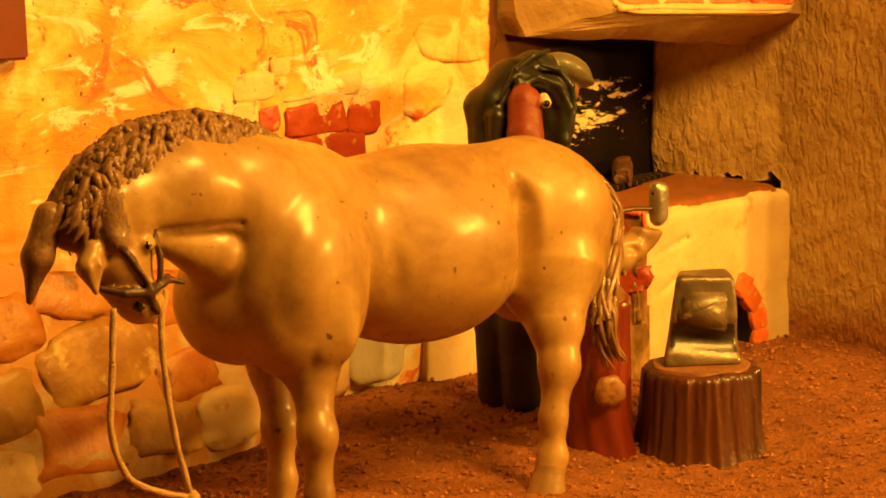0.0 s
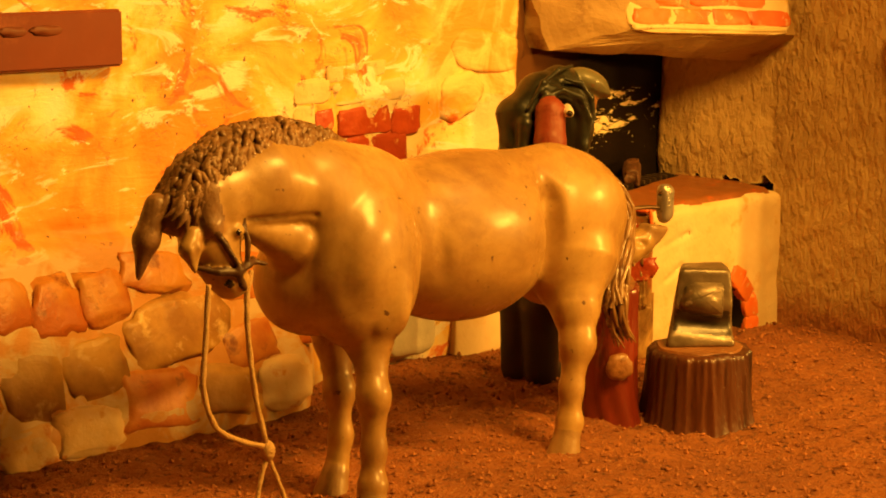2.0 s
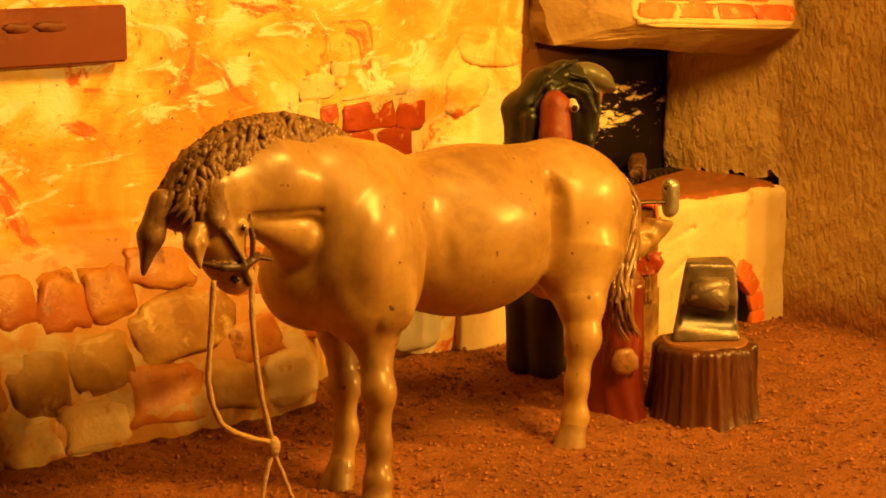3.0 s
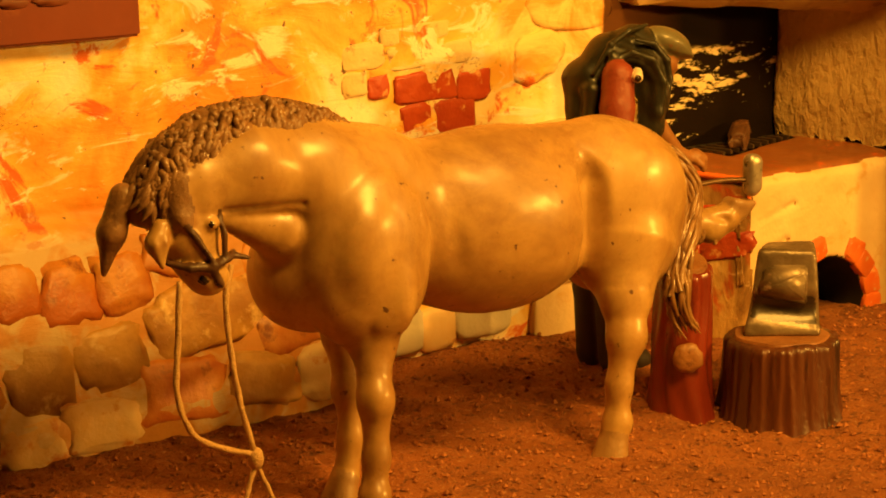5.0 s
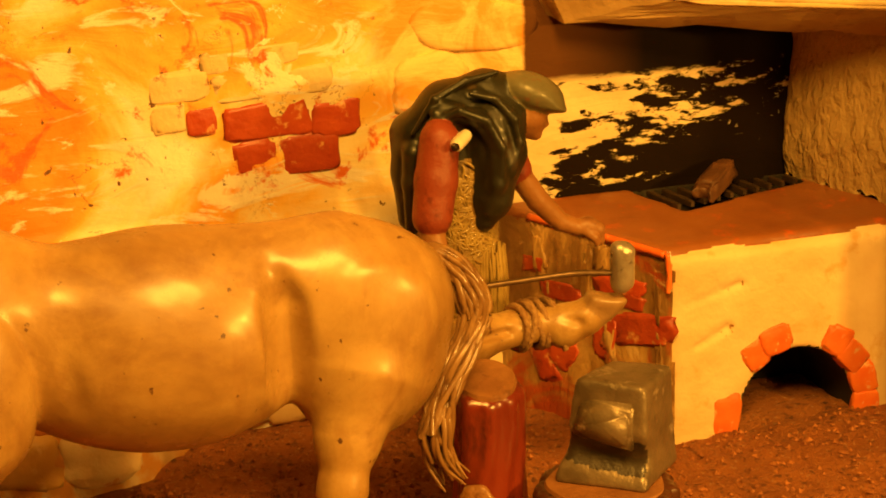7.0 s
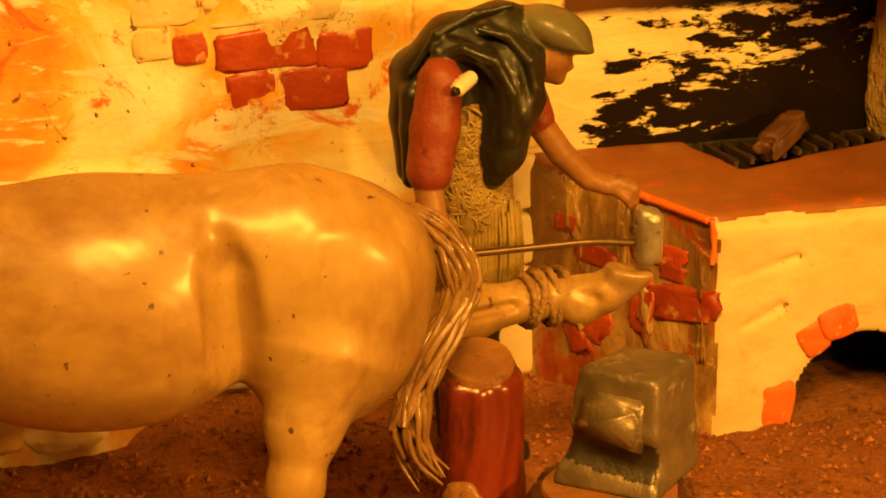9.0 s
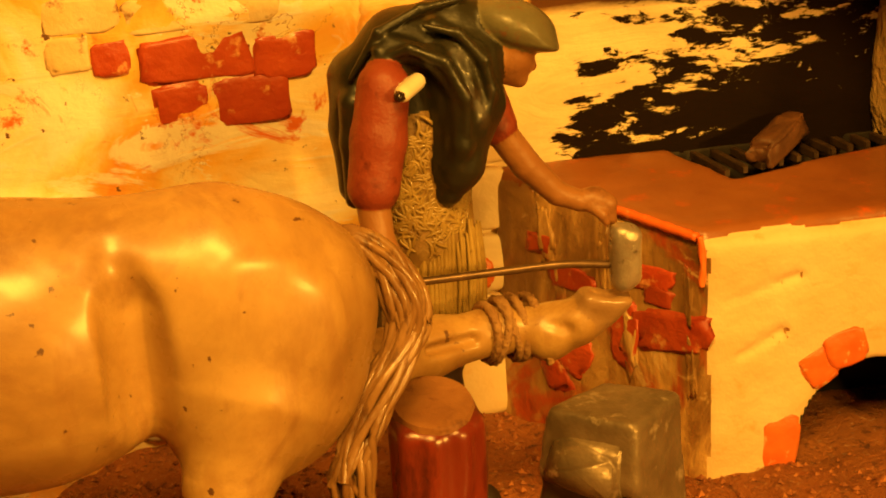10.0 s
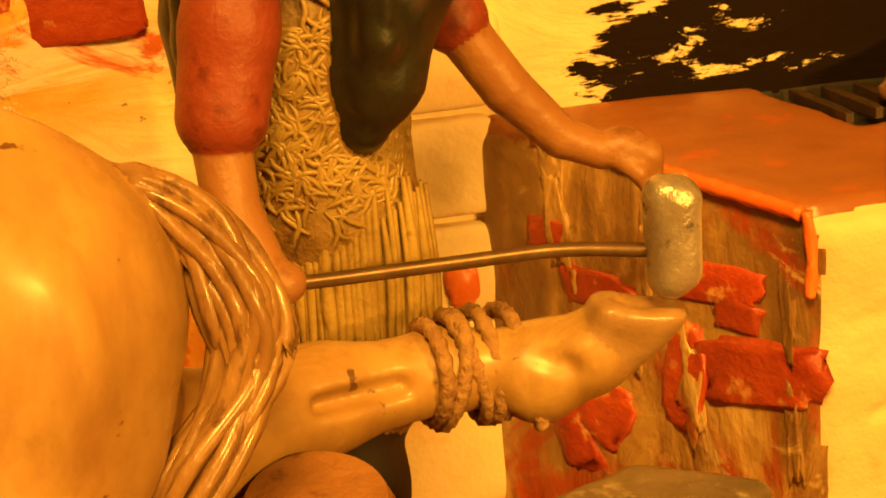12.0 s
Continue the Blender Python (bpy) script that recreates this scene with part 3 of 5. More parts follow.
# ---- horse: one lacquered clay figure ----
def horse():
    f = Field((-3.2, -3.1, -0.2), (2.6, -1.35, 2.75), 0.0132)
    y = -2.2
    hide, hair, tail, hoof, strap, dark = 0, 1, 2, 3, 4, 5
    # barrel, croup, shoulders
    f.ball((-0.50, y, 1.53), (0.88, 0.43, 0.53), 0.05, hide, (0, 3, 0))
    f.ball((-0.40, y, 1.52), (0.66, 0.455, 0.51), 0.20, hide)
    f.limb((-1.25, y, 1.80), (0.45, y, 1.80), 0.29, 0.29, 0.14, hide)
    f.ball((0.50, y, 1.62), (0.60, 0.37, 0.46), 0.06, hide, (0, 8, 0))
    f.ball((0.60, y - 0.11, 1.42), (0.44, 0.26, 0.54), 0.08, hide, (0, 14, 0))
    f.ball((0.62, y + 0.14, 1.40), (0.44, 0.27, 0.50), 0.08, hide, (0, 14, 0))
    f.ball((-1.15, y, 1.66), (0.46, 0.36, 0.42), 0.10, hide)
    f.ball((-1.53, y - 0.26, 1.51), (0.43, 0.29, 0.53), 0.02, hide, (0, -10, 0))
    f.ball((-1.33, y - 0.30, 1.36), (0.15, 0.15, 0.26), 0.06, hide, (0, -6, 0))
    f.ball((-1.62, y - 0.32, 1.62), (0.16, 0.14, 0.22), 0.08, hide, (0, -12, 0))
    f.ball((-1.50, y + 0.19, 1.48), (0.34, 0.22, 0.46), 0.10, hide, (0, -12, 0))
    f.ball((-1.74, y, 1.40), (0.34, 0.34, 0.34), 0.08, hide)
    # crease between barrel and thigh, and behind the shoulder
    f.limb((0.08, y - 0.28, 2.00), (0.13, y - 0.40, 1.80), 0.03, 0.10, 0.08, hide, carve=True)
    f.limb((0.13, y - 0.39, 1.80), (0.16, y - 0.41, 1.18), 0.13, 0.15, 0.03, hide, carve=True)
    f.limb((0.09, y - 0.32, 2.00), (0.15, y - 0.30, 1.74), 0.03, 0.06, 0.05, hide, carve=True)
    f.limb((0.15, y - 0.30, 1.74), (0.16, y - 0.28, 1.20), 0.06, 0.08, 0.05, hide, carve=True)
    f.limb((-0.98, y - 0.46, 1.80), (-0.96, y - 0.48, 1.20), 0.07, 0.12, 0.03, hide, carve=True)
    f.limb((-1.70, y - 0.44, 2.06), (-1.90, y - 0.42, 1.84), 0.02, 0.03, 0.05, hide, carve=True)
    f.limb((-1.46, y - 0.60, 1.66), (-1.40, y - 0.58, 1.24), 0.05, 0.06, 0.06, hide, carve=True)
    f.ball((0.66, y - 0.28, 1.62), (0.24, 0.09, 0.26), 0.10, hide)
    f.ball((-1.50, y - 0.44, 1.20), (0.12, 0.09, 0.16), 0.06, hide)
    # neck and head; the windpipe is a wedge under a sharp crease, overlapped by the shoulder
    f.chain([(-1.35, y, 1.84), (-1.75, y - 0.02, 1.99), (-2.15, y - 0.04, 2.07), (-2.48, y - 0.05, 2.02)], [0.40, 0.33, 0.29, 0.25], 0.10, hide)
    f.chain([(-1.60, y - 0.10, 1.56), (-2.00, y - 0.14, 1.70), (-2.42, y - 0.18, 1.86)], [0.27, 0.18, 0.05], 0.012, hide)
    f.limb((-2.46, y - 0.25, 1.895), (-1.94, y - 0.33, 1.875), 0.018, 0.022, 0.012, hide, carve=True)
    f.ball((-1.74, y - 0.02, 1.42), (0.35, 0.33, 0.34), 0.09, hide)
    f.ball((-1.53, y - 0.265, 1.52), (0.435, 0.295, 0.55), 0.006, hide, (0, 8, 0))
    f.ball((-1.42, y - 0.45, 1.30), (0.10, 0.12, 0.22), 0.08, hide)
    f.ball((-1.62, y - 0.46, 1.56), (0.16, 0.10, 0.24), 0.10, hide)
    f.chain([(-2.56, y - 0.06, 1.98), (-2.58, y - 0.10, 1.75), (-2.53, y - 0.14, 1.60), (-2.49, y - 0.17, 1.52)], [0.21, 0.175, 0.115, 0.11], 0.06, hide)
    f.ball((-2.47, y - 0.16, 1.51), (0.115, 0.105, 0.085), 0.05, hide)
    f.limb((-2.60, y - 0.24, 1.88), (-2.56, y - 0.26, 1.62), 0.035, 0.02, 0.03, hide)
    f.ball((-2.50, y - 0.275, 1.83), (0.045, 0.035, 0.038), 0.02, hide)
    f.ball((-2.512, y - 0.303, 1.832), 0.017, 0.004, dark)
    f.ball((-2.56, y - 0.265, 1.52), 0.022, 0.02, dark)
    f.ball((-2.48, y - 0.285, 1.51), 0.022, 0.02, dark)
    # ears: one dark and hanging, one paler with a hollow
    f.chain([(-2.90, y - 0.02, 2.00), (-2.98, y - 0.02, 1.80), (-3.04, y - 0.02, 1.58)], [0.075, 0.078, 0.018], 0.04, hair)
    f.chain([(-2.77, y - 0.20, 1.84), (-2.81, y - 0.22, 1.75), (-2.79, y - 0.24, 1.62)], [0.05, 0.062, 0.018], 0.03, hide)
    f.limb((-2.81, y - 0.30, 1.80), (-2.80, y - 0.28, 1.67), 0.028, 0.018, 0.02, hide, carve=True)
    # bridle straps
    f.chain([(-2.74, y - 0.20, 1.63), (-2.64, y - 0.27, 1.60), (-2.52, y - 0.30, 1.59), (-2.39, y - 0.25, 1.62), (-2.32, y - 0.18, 1.64)], [0.020, 0.026, 0.026, 0.024, 0.018], 0.012, strap)
    f.chain([(-2.70, y - 0.27, 1.90), (-2.60, y - 0.30, 1.76), (-2.50, y - 0.31, 1.60)], [0.014, 0.016, 0.018], 0.012, strap)
    f.chain([(-2.45, y - 0.25, 1.92), (-2.42, y - 0.27, 1.76), (-2.42, y - 0.26, 1.62)], [0.016, 0.020, 0.018], 0.012, strap)
    f.limb((-2.52, y - 0.30, 1.59), (-2.46, y - 0.29, 1.48), 0.022, 0.018, 0.012, strap)
    f.limb((-2.36, y - 0.23, 1.63), (-2.26, y - 0.24, 1.60), 0.022, 0.016, 0.012, strap)
    # fore legs
    f.chain([(-1.45, y - 0.22, 1.25), (-1.51, y - 0.32, 1.02), (-1.58, y - 0.44, 0.72), (-1.61, y - 0.48, 0.36), (-1.66, y - 0.52, 0.13)], [0.23, 0.135, 0.086, 0.070, 0.082], 0.07, hide)
    f.ball((-1.59, y - 0.46, 0.68), (0.094, 0.105, 0.11), 0.06, hide)
    f.ball((-1.66, y - 0.53, 0.15), (0.095, 0.095, 0.075), 0.05, hide)
    f.limb((-1.68, y - 0.54, 0.08), (-1.71, y - 0.56, -0.06), 0.092, 0.125, 0.03, hoof)
    f.chain([(-1.42, y + 0.20, 1.25), (-1.44, y + 0.12, 0.95), (-1.48, y + 0.02, 0.64), (-1.50, y - 0.02, 0.34), (-1.55, y - 0.04, 0.13)], [0.21, 0.125, 0.085, 0.070, 0.08], 0.07, hide)
    f.ball((-1.48, y + 0.02, 0.62), (0.092, 0.10, 0.10), 0.06, hide)
    f.limb((-1.58, y - 0.05, 0.09), (-1.64, y - 0.07, -0.06), 0.092, 0.125, 0.03, hoof)
    # near hind leg
    f.chain([(0.53, y - 0.16, 1.25), (0.43, y - 0.28, 0.98), (0.36, y - 0.37, 0.72), (0.28, y - 0.40, 0.42), (0.24, y - 0.42, 0.17)], [0.31, 0.165, 0.105, 0.076, 0.09], 0.08, hide)
    f.ball((0.37, y - 0.38, 0.73), (0.115, 0.09, 0.13), 0.06, hide, (0, 20, 0))
    f.ball((0.40, y - 0.34, 0.80), (0.05, 0.06, 0.09), 0.05, hide, (0, 20, 0))
    f.ball((0.25, y - 0.42, 0.19), (0.10, 0.095, 0.085), 0.05, hide)
    f.limb((0.21, y - 0.43, 0.10), (0.16, y - 0.44, -0.06), 0.095, 0.128, 0.03, hoof)
    # far hind leg, bent back and lifted, tendons hollowed behind the bone
    f.chain([(0.75, y + 0.22, 1.25), (1.00, y + 0.36, 1.08), (1.38, y + 0.56, 1.09), (1.70, y + 0.63, 1.10), (1.94, y + 0.58, 1.10), (2.04, y + 0.54, 1.13)], [0.27, 0.18, 0.125, 0.098, 0.095, 0.105], 0.07, hide)
    f.limb((1.36, y + 0.43, 1.13), (1.58, y + 0.52, 1.12), 0.022, 0.02, 0.04, hide, carve=True)
    f.limb((1.90, y + 0.48, 1.17), (1.99, y + 0.45, 1.14), 0.02, 0.025, 0.03, hide, carve=True)
    f.ball((1.93, y + 0.56, 1.06), (0.10, 0.10, 0.10), 0.05, hide)
    # hoof: a blunt cone opening towards its flat upturned sole
    f.solid([((2.16, y + 0.5, 1.275), (0.24, 0.0, 1)), ((2.04, y + 0.5, 1.20), (-1, 0, 0.25)), ((2.10, y + 0.5, 1.055), (0.35, 0.0, -1)), ((2.31, y + 0.5, 1.235), (0.75, 0, -0.7)), ((2, y + 0.435, 1.25), (0, -1, -0.25)), ((2, y + 0.60, 1.25), (0, 1, -0.25))],
            (1.9, y + 0.3, 0.95), (2.4, y + 0.75, 1.4), 0.05, 0.04, hoof, rough=0.005, fine=8.0)
    f.ball((2.19, y + 0.52, 1.27), (0.075, 0.05, 0.022), 0.012, hoof, carve=True)
    # mane: a thick crest of pressed locks
    rng = random.Random(5)
    crest = [(-1.42, y, 2.12), (-1.70, y, 2.25), (-2.04, y, 2.31), (-2.36, y, 2.26), (-2.60, y, 2.12), (-2.76, y, 1.94)]
    girth = [0.07, 0.12, 0.145, 0.165, 0.17, 0.14]
    f.chain(crest, girth, 0.03, hair)
    f.limb((-2.62, y - 0.14, 2.04), (-2.66, y - 0.22, 1.88), 0.13, 0.08, 0.03, hair)
    for n in range(820):
        u = rng.random() * (len(crest) - 1.001)
        i = int(u)
        a, b = Vector(crest[i]), Vector(crest[i + 1])
        p = a.lerp(b, u - i)
        way = (b - a).normalized()
        ang = rng.uniform(-0.25, 2.2) if rng.random() < 0.8 else rng.uniform(-2.2, 0)
        up = Vector((way.z, 0, -way.x))
        out = (up * math.cos(ang) + Vector((0, -math.sin(ang), 0))).normalized()
        q = p + out * (girth[i] + (girth[i + 1] - girth[i]) * (u - i) - 0.005 + 0.05 * max(math.sin(ang), 0))
        flow = (way * rng.uniform(-0.1, 0.55) + Vector((0, 0, -0.85)) + Vector((rng.uniform(-0.5, 0.5), 0, 0))).normalized()
        curl = way.cross(out) * rng.uniform(-0.02, 0.02)
        long = rng.uniform(0.10, 0.17)
        mid, tip = q + flow * long * 0.5 + out * 0.016 + curl, q + flow * long + out * 0.020 - curl * 1.5
        f.strand([q - flow * 0.02 - out * 0.02, q, mid, tip], [0.012, rng.uniform(0.020, 0.032), 0.024, 0.003], hair, 6, 2)
    # tail: wavy strands lying along the croup, then hanging forward and curling out at the tip
    base = [(0.86, y + 0.04, 1.86), (1.02, y + 0.04, 1.83), (1.13, y + 0.03, 1.73), (1.20, y, 1.58), (1.20, y - 0.02, 1.42), (1.10, y - 0.10, 1.27), (0.99, y - 0.17, 1.10), (0.915, y - 0.23, 0.93), (0.93, y - 0.24, 0.77), (1.00, y - 0.24, 0.62)]
    f.chain(base, [0.02, 0.04, 0.055, 0.06, 0.06, 0.052, 0.042, 0.034, 0.025, 0.012], 0.02, tail)
    for n in range(46):
        ang, r = 2 * math.pi * n / 46 * 7, rng.uniform(0.045, 0.08)
        pts = []
        for i, p in enumerate(base):
            turn = ang + 0.6 * math.sin(i * 0.9 + n)
            off = Vector((math.cos(turn), math.sin(turn), 0.35 * math.cos(turn))) * r
            wob = Vector((math.sin(n * 1.7 + i * 2.3), math.cos(n * 2.3 + i * 1.9), 0.5 * math.sin(n + i * 2.0))) * 0.020
            pts.append(tuple(Vector(p) + off * min(0.2 + 0.25 * i, 1.0) + wob * min(0.3 * i, 1.0)))
        last = rng.choice([7, 8, 9, 9])
        f.strand(pts[:last + 1], [0.008, 0.014, 0.018, 0.020, 0.021, 0.020, 0.019, 0.017, 0.013, 0.004][:last + 1], tail, 7, 4)
    # hand-modelled unevenness of the clay
    near = np.argwhere(np.abs(f.d) < 0.09)
    gx, gy, gz = (near[:, k] * f.h + f.lo[k] for k in range(3))
    soft = (f.m[tuple(near.T)] == hide)
    f.d[tuple(near.T)] += (np.where(soft, 0.006, 0.0) * wrinkle(gx * 5, gy * 5, gz * 5, 0.6, 2) + np.where(soft, 0.0012, 0.0) * wrinkle(gx * 17, gy * 17, gz * 17, 2.6, 2)).astype(np.float32)
    me = f.mesh("horse", 3)
    ob = link_mesh("horse", me, [HIDE, MANE, TAIL, HOOFMAT, LEATHER, PUPIL_AND_BORE])
    return tagged(ob, "glossy tan clay horse figure, head lowered, hind leg lifted", "horse figure")


horse()


# ---- smith: one painted clay figure, bent over his work ----
def smith():
    f = Field((0.95, -1.75, -0.15), (2.50, -0.60, 2.60), 0.0085)
    cloak, cap, skin, sleeve, straw, legs, peg, dark, gap_shade = range(9)
    y = -1.05
    # legs and boots
    f.chain([(1.42, y + 0.10, 1.00), (1.45, y + 0.14, 0.62), (1.48, y + 0.18, 0.10)], [0.16, 0.16, 0.14], 0.04, legs)
    f.chain([(1.47, y - 0.06, 1.00), (1.47, y - 0.08, 0.62), (1.50, y - 0.06, 0.10)], [0.16, 0.16, 0.14], 0.04, legs)
    f.limb((1.48, y + 0.18, 0.05), (1.68, y + 0.18, 0.02), 0.12, 0.10, 0.04, legs)
    f.limb((1.50, y - 0.06, 0.05), (1.70, y - 0.06, 0.02), 0.12, 0.10, 0.04, legs)
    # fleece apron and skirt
    # base coloured as the shaded gaps, under the golden strands
    f.limb((1.50, y - 0.03, 1.62), (1.53, y - 0.02, 0.98), 0.20, 0.24, 0.05, gap_shade)
    f.limb((1.46, y - 0.03, 1.90), (1.475, y - 0.03, 1.45), 0.244, 0.244, 0.03, gap_shade)
    rng = random.Random(3)
    for n in range(44):
        a = math.pi * (0.75 + 1.15 * n / 44)
        x0, y0 = 1.525 + 0.230 * math.cos(a), y - 0.026 + 0.230 * math.sin(a)
        z0, z1 = 1.47 + rng.uniform(-0.06, 0.06), 0.92 + rng.uniform(0, 0.16)
        mid = (x0 + rng.uniform(-0.012, 0.012), y0, (z0 + z1) / 2)
        f.strand([(x0, y0, z0), mid, (x0 + rng.uniform(-0.015, 0.02), y0 - 0.01, z1)], [0.006, rng.uniform(0.011, 0.022), 0.008], straw, 7, 4)
    for n in range(620):
        a, z = math.pi * rng.uniform(0.85, 1.95), rng.uniform(1.46, 1.97)
        heading, pts = rng.uniform(0, 2 * math.pi), []
        for k in range(5):
            pts.append((1.467 + 0.246 * math.cos(a), y - 0.03 + 0.246 * math.sin(a), z))
            a, z = a + 0.11 * math.cos(heading), z + 0.026 * math.sin(heading)
            heading += rng.uniform(-0.9, 0.9)
        f.strand(pts, [0.003, 0.008, 0.009, 0.008, 0.003], straw, 6, 2)
    # trunk
    f.chain([(1.36, y, 1.85), (1.45, y, 2.12), (1.62, y, 2.24)], [0.22, 0.23, 0.20], 0.06, cloak)
    # cloak: shoulders, hanging back, front panel with folds
    f.chain([(1.26, y - 0.06, 2.18), (1.42, y - 0.08, 2.30), (1.66, y - 0.06, 2.36), (1.82, y - 0.05, 2.36)], [0.14, 0.17, 0.15, 0.11], 0.06, cloak)
    f.chain([(1.25, y + 0.02, 2.15), (1.20, y - 0.02, 1.95), (1.19, y - 0.05, 1.68)], [0.15, 0.10, 0.075], 0.05, cloak)
    f.chain([(1.19, y - 0.16, 2.10), (1.17, y - 0.16, 1.92), (1.17, y - 0.16, 1.66)], [0.07, 0.05, 0.045], 0.03, cloak)
    f.chain([(1.62, y - 0.22, 2.25), (1.66, y - 0.24, 2.02), (1.62, y - 0.26, 1.80), (1.58, y - 0.26, 1.68)], [0.13, 0.135, 0.11, 0.06], 0.05, cloak)
    f.chain([(1.74, y - 0.16, 2.25), (1.76, y - 0.20, 2.05), (1.66, y - 0.24, 1.82)], [0.12, 0.09, 0.07], 0.04, cloak)
    f.chain([(1.34, y - 0.24, 2.38), (1.52, y - 0.32, 2.31), (1.63, y - 0.36, 2.16), (1.62, y - 0.36, 1.92), (1.58, y - 0.33, 1.76)], [0.03, 0.05, 0.055, 0.05, 0.03], 0.03, cloak)
    f.chain([(1.55, y - 0.20, 2.42), (1.72, y - 0.27, 2.30), (1.77, y - 0.29, 2.12), (1.70, y - 0.30, 1.92)], [0.03, 0.045, 0.035, 0.02], 0.03, cloak)
    f.limb((1.50, y - 0.40, 2.14), (1.53, y - 0.40, 1.86), 0.035, 0.03, 0.03, cloak, carve=True)
    f.limb((1.30, y - 0.26, 2.34), (1.52, y - 0.30, 2.30), 0.035, 0.035, 0.03, cloak)
    # thrown folds from the shoulder down the front panel
    f.chain([(1.26, y - 0.27, 2.30), (1.42, y - 0.34, 2.36), (1.56, y - 0.39, 2.30), (1.64, y - 0.41, 2.14), (1.64, y - 0.40, 1.98)], [0.014, 0.022, 0.028, 0.026, 0.012], 0.02, cloak)
    f.chain([(1.50, y - 0.28, 2.44), (1.64, y - 0.31, 2.40), (1.74, y - 0.33, 2.28), (1.77, y - 0.33, 2.14), (1.72, y - 0.35, 1.96)], [0.014, 0.022, 0.026, 0.022, 0.010], 0.02, cloak)
    f.chain([(1.18, y - 0.20, 2.22), (1.30, y - 0.24, 2.42), (1.50, y - 0.20, 2.50), (1.70, y - 0.16, 2.52)], [0.014, 0.02, 0.022, 0.014], 0.02, cloak)
    f.limb((1.62, y - 0.36, 2.32), (1.70, y - 0.40, 2.06), 0.022, 0.02, 0.03, cloak, carve=True)
    # head and cap
    f.ball((1.90, y - 0.10, 2.24), (0.115, 0.11, 0.13), 0.03, skin)
    f.limb((1.985, y - 0.11, 2.21), (2.005, y - 0.12, 2.175), 0.024, 0.020, 0.03, skin)
    f.limb((1.92, y - 0.10, 2.14), (1.945, y - 0.11, 2.115), 0.05, 0.034, 0.05, skin)
    f.ball((1.93, y - 0.10, 2.37), (0.20, 0.17, 0.11), 0.03, cap, (0, 24, 0))
    f.ball((2.03, y - 0.11, 2.295), (0.105, 0.15, 0.030), 0.05, cap, (0, 26, 0))
    # upper arm with peg joint, forearm reaching for the hammer
    f.chain([(1.30, y - 0.32, 2.20), (1.26, y - 0.36, 1.98), (1.22, y - 0.40, 1.78)], [0.115, 0.12, 0.115], 0.03, sleeve)
    f.chain([(1.21, y - 0.40, 1.74), (1.22, y - 0.47, 1.56), (1.28, y - 0.54, 1.42)], [0.075, 0.07, 0.06], 0.006, skin)
    f.ball((1.31, y - 0.56, 1.39), (0.07, 0.055, 0.055), 0.02, skin)
    f.limb((1.36, y - 0.46, 2.20), (1.44, y - 0.36, 2.22), 0.038, 0.038, 0.004, peg)
    # solid dark plug coloured as the shade inside the hollow peg
    f.limb((1.338, y - 0.490, 2.196), (1.352, y - 0.470, 2.198), 0.024, 0.024, 0.002, dark)
    # far arm reaching down to the work
    f.chain([(1.78, y + 0.04, 2.12), (1.83, y + 0.02, 1.96), (1.86, y + 0.01, 1.88)], [0.10, 0.10, 0.095], 0.006, sleeve)
    f.chain([(1.87, y, 1.86), (1.99, y, 1.68), (2.13, y, 1.53), (2.24, y, 1.48), (2.32, y, 1.48)], [0.072, 0.07, 0.058, 0.05, 0.055], 0.006, skin)
    f.chain([(2.30, y, 1.485), (2.37, y - 0.01, 1.455), (2.385, y - 0.01, 1.38)], [0.055, 0.04, 0.028], 0.02, skin)
    f.chain([(2.28, y - 0.03, 1.46), (2.33, y - 0.05, 1.42), (2.35, y - 0.05, 1.38)], [0.03, 0.025, 0.02], 0.015, skin)
    me = f.mesh("smith_figure", 1)
    ob = link_mesh("smith_figure", me, [CLOAK, CAP, SKIN, SLEEVE, STRAW, TROUSERS, IVORY, PUPIL_AND_BORE, STRAW_GAP_SHADE])
    return tagged(ob, "painted clay smith figure in dark cloak and olive cap, stooping", "figurine")


smith()


# ---- hammer ----
def hammer():
    h = thing("hammer", "small grey steel hammer on a thin dark wire handle", "hammer")
    f = Field((2.05, -1.95, 1.15), (2.45, -1.55, 1.7), 0.012)
    f.limb((2.25, -1.72, 1.30), (2.27, -1.72, 1.46), 0.055, 0.05, 0.01, 0)
    f.ball((2.275, -1.72, 1.50), (0.062, 0.06, 0.035), 0.015, 0)
    f.solid([((2.245, -1.72, 1.27), (-0.1, 0, -1)), ((2.27, -1.72, 1.56), (0.1, 0, 1)), ((2.33, -1.72, 1.4), (1, 0, 0)), ((2.19, -1.72, 1.4), (-1, 0, 0)), ((2.25, -1.66, 1.4), (0, 1, 0)), ((2.25, -1.78, 1.4), (0, -1, 0))], (2.1, -1.85, 1.2), (2.4, -1.6, 1.6), 0.06, 0.01, 0)
    f.limb((2.16, -1.72, 1.475), (2.40, -1.72, 1.50), 0.012, 0.012, 0.01, 0, carve=True)
    head = link_mesh("hammer_head", f.mesh("hammer_head", 1), HAMMER_STEEL, h)
    head.location.z = 0.003
    cord("handle", [(1.27, -1.60, 1.385), (1.42, -1.62, 1.39), (1.75, -1.66, 1.41), (2.00, -1.70, 1.425), (2.25, -1.72, 1.40)], 0.016, RODMAT, h, "thin dark wire handle", 6)


hammer()


